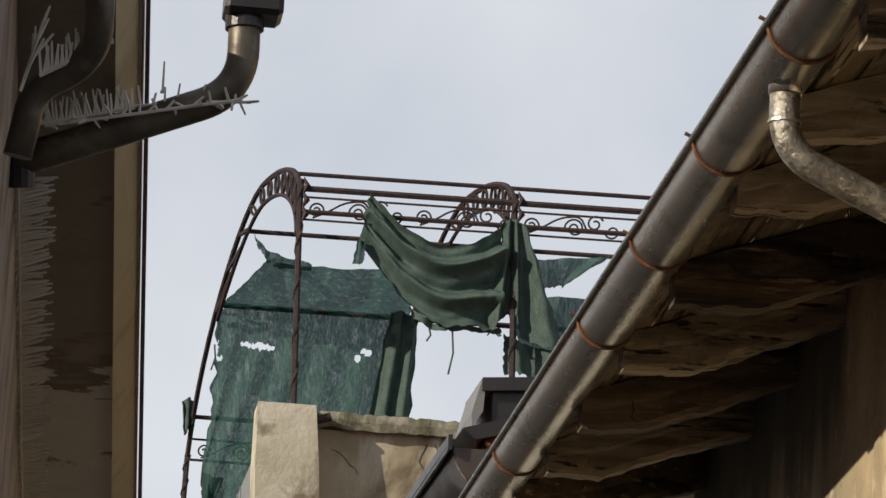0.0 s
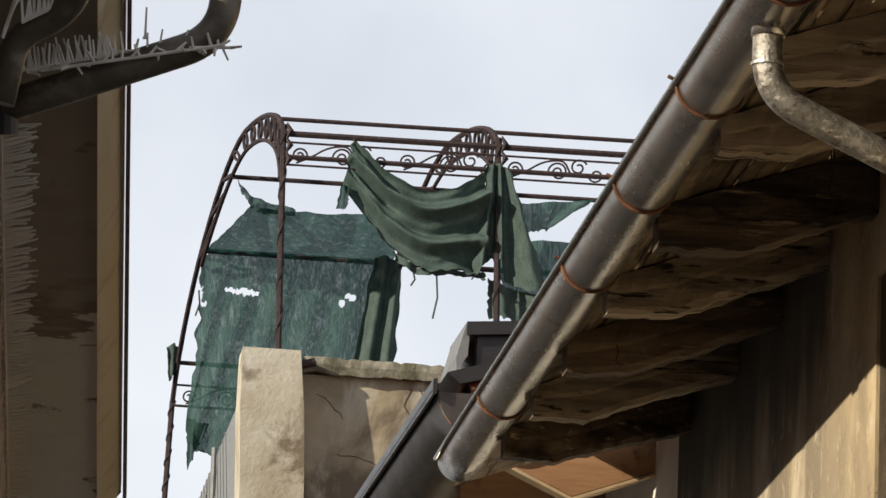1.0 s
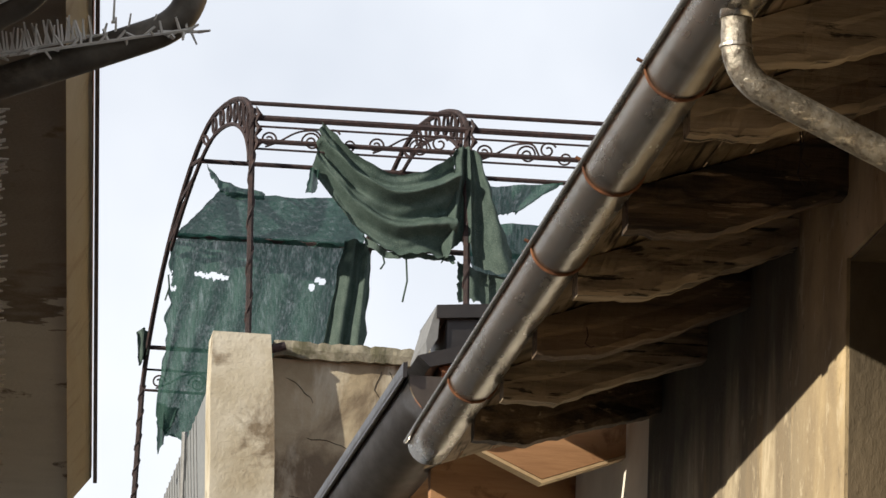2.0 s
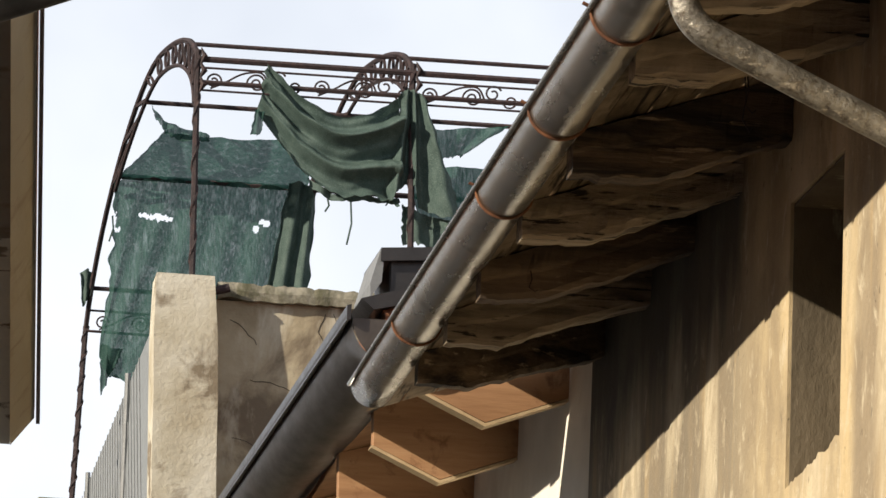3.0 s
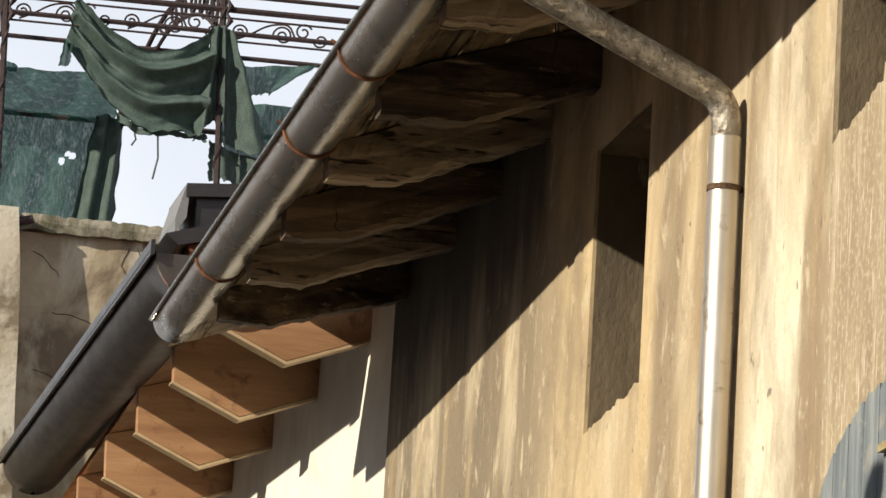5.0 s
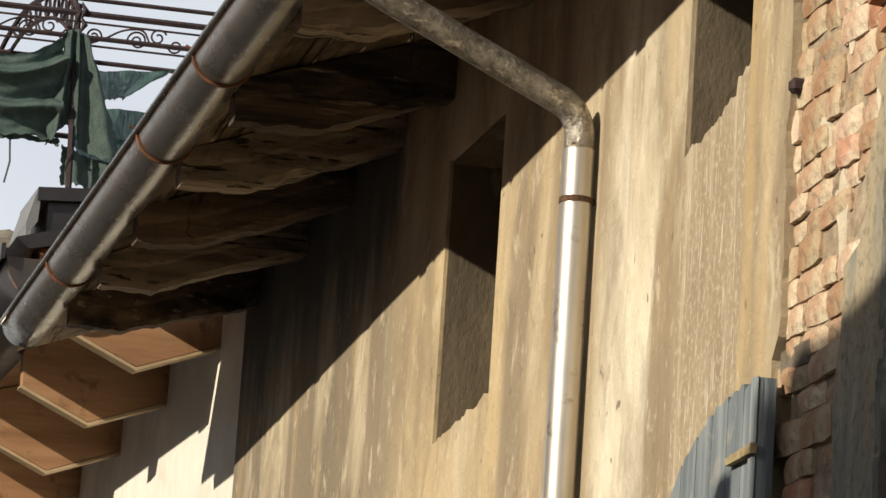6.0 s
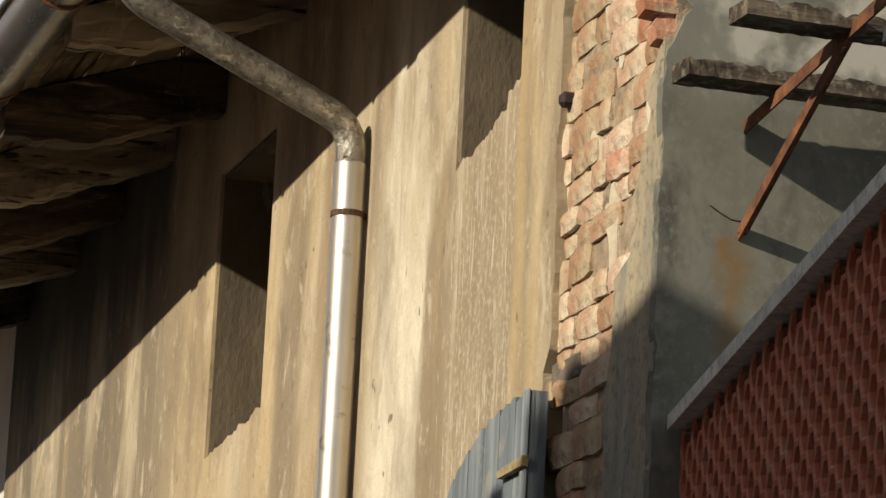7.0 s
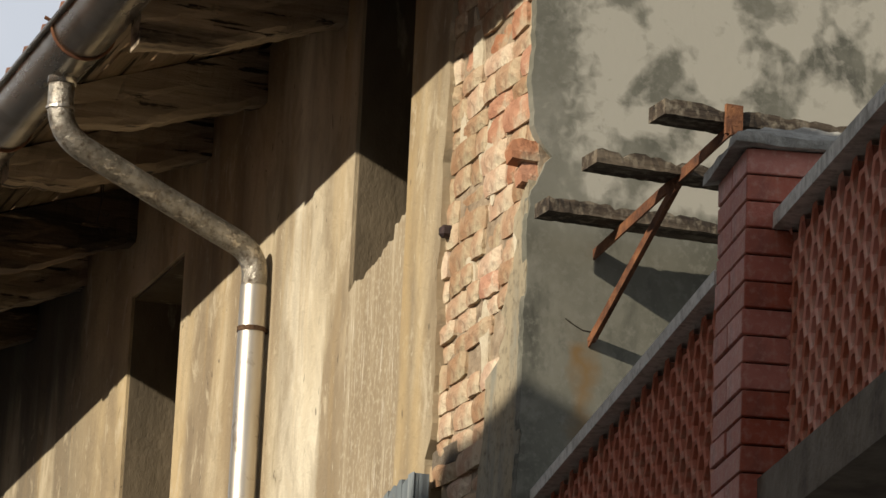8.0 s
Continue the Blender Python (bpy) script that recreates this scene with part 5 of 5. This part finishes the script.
for k, marks in enumerate(([(2.10, 24.358, 6.36), (2.22, 24.358, 6.30), (2.30, 24.358, 6.18)], [(2.25, 24.358, 5.95), (2.55, 24.358, 5.9), (2.70, 24.358, 5.98)], [(2.75, 24.358, 6.45), (2.70, 24.358, 6.32), (2.76, 24.358, 6.22)], [(2.80, 24.358, 6.45), (2.84, 24.358, 6.36), (2.78, 24.358, 6.28)], [(2.15, 24.358, 5.55), (2.35, 24.358, 5.5), (2.5, 24.358, 5.56)])):
    crack(marks, 0.0035, terrace, 3.0 + k)

# ---------------------------------------------------------------- pieces: pillar bricks, bare bricks, grille blocks
def shared(mesh, name, parent, m):
    ob = new(name, mesh)
    ob.parent = parent
    ob.matrix_basis = m
    return ob


def brick_mesh(lx_, ly_, lz_, mat, bevel=0.004, rough=0.0, seed=0):
    bm = box((-lx_ / 2, -ly_ / 2, -lz_ / 2), (lx_ / 2, ly_ / 2, lz_ / 2), None, bevel)
    if rough:
        for v in bm.verts:
            v.co += noise.noise_vector(v.co * 19 + Vector((seed * 7.1, seed, 0))) * rough
    me = bpy.data.meshes.new("brick")
    bm.to_mesh(me)
    bm.free()
    me.materials.append(M[mat])
    return me


def worn_brick(length, mat, seed):
    """An old brick with a lumpy face (towards -x), knocked corners and uneven sides."""
    nu, nv = 4, 3
    bm = bmesh.new()
    front = []
    for j in range(nv + 1):
        line = []
        for i in range(nu + 1):
            u, v = i / nu - 0.5, j / nv - 0.5
            rim = max(abs(u), abs(v)) > 0.49
            corner = abs(u) > 0.49 and abs(v) > 0.49
            wob = noise.noise_vector((u * 5 + seed * 3.7, v * 4, seed * 1.3))
            y = length * u * (0.96 if corner else 1.0) + 0.007 * wob.y
            z = 0.0625 * v * (0.90 if corner else 1.0) + 0.0045 * wob.z
            line.append(bm.verts.new((-0.025 + (0.0035 if rim else 0.0) + (0.003 if corner else 0) + 0.0045 * wob.x, y, z)))
        front.append(line)
    for a, b in zip(front, front[1:]):
        for i in range(nu):
            bm.faces.new((a[i], a[i + 1], b[i + 1], b[i]))
    loop = front[0] + [r[-1] for r in front[1:-1]] + front[-1][::-1] + [r[0] for r in front[-2:0:-1]]
    back = [bm.verts.new((0.025, v.co.y, v.co.z)) for v in loop]
    for k in range(len(loop)):
        q = (k + 1) % len(loop)
        bm.faces.new((loop[k], loop[q], back[q], back[k]))
    bmesh.ops.recalc_face_normals(bm, faces=bm.faces)
    me = bpy.data.meshes.new("brick")
    bm.to_mesh(me)
    bm.free()
    me.materials.append(M[mat])
    return me


CO = 0.0565
rb_long = brick_mesh(PW, PW / 2 - 0.003, CO - 0.004, "red_brick", 0.0025)
for c in range(24):
    z = 3.255 - CO * (c + 0.5)
    for side in (-1, 1):
        j = rng.uniform(-0.002, 0.002)
        shared(rb_long, "brick", pillar, pose(PW / 2, PW / 2, z, 0, 0, 90 * (c % 2)) @ pose(j, side * PW / 4, 0))

LENGTHS = (0.215, 0.235, 0.195, 0.105, 0.125, 0.165, 0.15, 0.205, 0.225, 0.09, 0.18, 0.135)
old = [worn_brick(l, "old_brick", s) for s, l in enumerate(LENGTHS)]
red_ones = [worn_brick(l, "red_old_brick", s + 31) for s, l in enumerate(LENGTHS)]
rng = random.Random(21)
row = 0
z = 2.30
while z < 4.95:
    high = rng.uniform(0.054, 0.084)
    z += high / 2
    y = Y_CORNER + 0.005 + (0.0 if row % 2 else -0.11)
    y_lo = Y_CORNER + (0.0 if z > 3.74 else 0.12 + 0.2 * (z < 3.3))
    y_hi = Y_BRICK + 0.12
    if 2.0 < z < 3.09:
        y_hi = Y_BRICK - 0.03
    while y < y_hi - 0.03:
        k = rng.randrange(len(LENGTHS))
        ln = LENGTHS[k]
        cy = y + ln / 2
        if cy + ln * 0.4 > y_lo and cy < y_hi + 0.02 and rng.random() > 0.06:
            lift = rng.uniform(-0.006, 0.006) - (0.012 if rng.random() < 0.10 else 0)
            cyy = max(cy, Y_CORNER + ln / 2 + 0.022)
            kind = red_ones if rng.random() < (0.34 if z > 3.95 and cyy < Y_CORNER + 0.40 else 0.09) else old
            shared(kind[k], "brick", east, pose(0.041 - lift, cyy, z + rng.uniform(-0.004, 0.004), rng.uniform(-3, 3), rng.uniform(-3, 3), rng.uniform(-1.5, 1.5)) @ Matrix.Diagonal((1, 1, (high - 0.003) / 0.0625, 1)))
        y += ln + rng.uniform(0.001, 0.007)
    z += high / 2
    row += 1
for x, z, turn in ((0.05, 3.79, 10), (0.02, 3.85, 14)):
    shared(red_ones[3], "brick", south, pose(WX + x - 0.015, 7.262, z, 0, turn, 90))
prng = random.Random(8)
patches = [(-1.49, 3.90, 0.12, 0.05), (-1.50, 3.42, 0.10, 0.04), (-1.34, 4.30, 0.10, 0.04), (-1.25, 4.05, 0.07, 0.03), (-1.36, 3.62, 0.05, 0.05)]
patches += [(prng.uniform(-1.78, -1.22), prng.uniform(3.3, 4.7), prng.uniform(0.03, 0.05), prng.uniform(0.02, 0.03)) for _ in range(5)]
for i, (y, z, h, w) in enumerate(patches):
    n = 26
    pts = []
    for k in range(n):
        a = 2 * math.pi * k / n
        r = 1 + 0.55 * noise.noise((math.cos(a) * 1.2 + i * 3, math.sin(a) * 1.2, 2.0)) + 0.15 * noise.noise((k * 1.7, i, 1.0))
        pts.append((0.0185, y + w * r * math.cos(a) + 0.2 * h * math.sin(a), z + h * r * math.sin(a)))
    part("plaster_patch", prism(bmesh.new(), pts, (0.03, 0, 0)), "cream_smear", east, "leftover plaster patch on the bricks")


def hex_block(depth=0.06):
    """One clay grille tube: six-sided outside, pointed oval inside."""
    bm = bmesh.new()
    outer_ = [(0.0365, 0), (0.018, 0.0372), (-0.018, 0.0372), (-0.0365, 0), (-0.018, -0.0372), (0.018, -0.0372)]
    inner_ = [(0.0275, 0.002), (0.013, 0.028), (-0.013, 0.028), (-0.0275, 0.002), (-0.008, -0.031), (0.008, -0.031)]
    o0 = [bm.verts.new((x, 0, z)) for x, z in outer_]
    i0 = [bm.verts.new((x, 0.003, z)) for x, z in inner_]
    i1 = [bm.verts.new((x, depth, z)) for x, z in inner_]
    for k in range(6):
        q = (k + 1) % 6
        bm.faces.new((o0[k], o0[q], i0[q], i0[k]))
        bm.faces.new((i0[k], i0[q], i1[q], i1[k]))
    bmesh.ops.recalc_face_normals(bm, faces=bm.faces)
    return bm


hb = hex_block()
hex_me = bpy.data.meshes.new("grille_block")
hb.to_mesh(hex_me)
hb.free()
hex_me.materials.append(M["grille_clay"])
verts, faces = [], []
for start, length, z0, z1, first in ((NB, 1.9, 2.57, 3.078, 150), (CA, far_len - 0.03, 2.26, 2.89, 150)):
    cols = int(length / 0.055) + 1
    cells = [(c, r) for c in range(cols) for r in range(int((z1 - z0) / 0.0745) + 2)]
    if start is CA:
        cells.sort(key=lambda q: (-q[1], q[0]))
    for i, (c, r) in enumerate(cells):
        z = z1 - 0.03 - 0.0745 * r - (0.03725 if c % 2 else 0)
        run, out = (FD, FN) if start is CA else (TD, TN)
        way = 0.01 + 0.055 * c
        p = start + run * way - out * 0.035 + Vector((0, 0, z + (RISE * way if start is CA else 0)))
        turn = Matrix(((run.x, -out.x, 0, 0), (run.y, -out.y, 0, 0), (0, 0, 1, 0), (0, 0, 0, 1)))
        if z < z0 - 0.02 or z > z1 - 0.02:
            continue
        if i < first:
            shared(hex_me, "grille_block", grille, Matrix.Translation(p) @ turn)
        else:
            b = len(verts)
            verts += [tuple(Matrix.Translation(p) @ turn @ v.co) for v in hex_me.vertices]
            faces += [tuple(b + k for k in f.vertices) for f in hex_me.polygons]
me = bpy.data.meshes.new("grille_blocks")
me.from_pydata(verts, [], faces)
me.materials.append(M["grille_clay"])
rest = new("grille_blocks", me)
rest.parent = grille
rest["kind"] = "stuff"
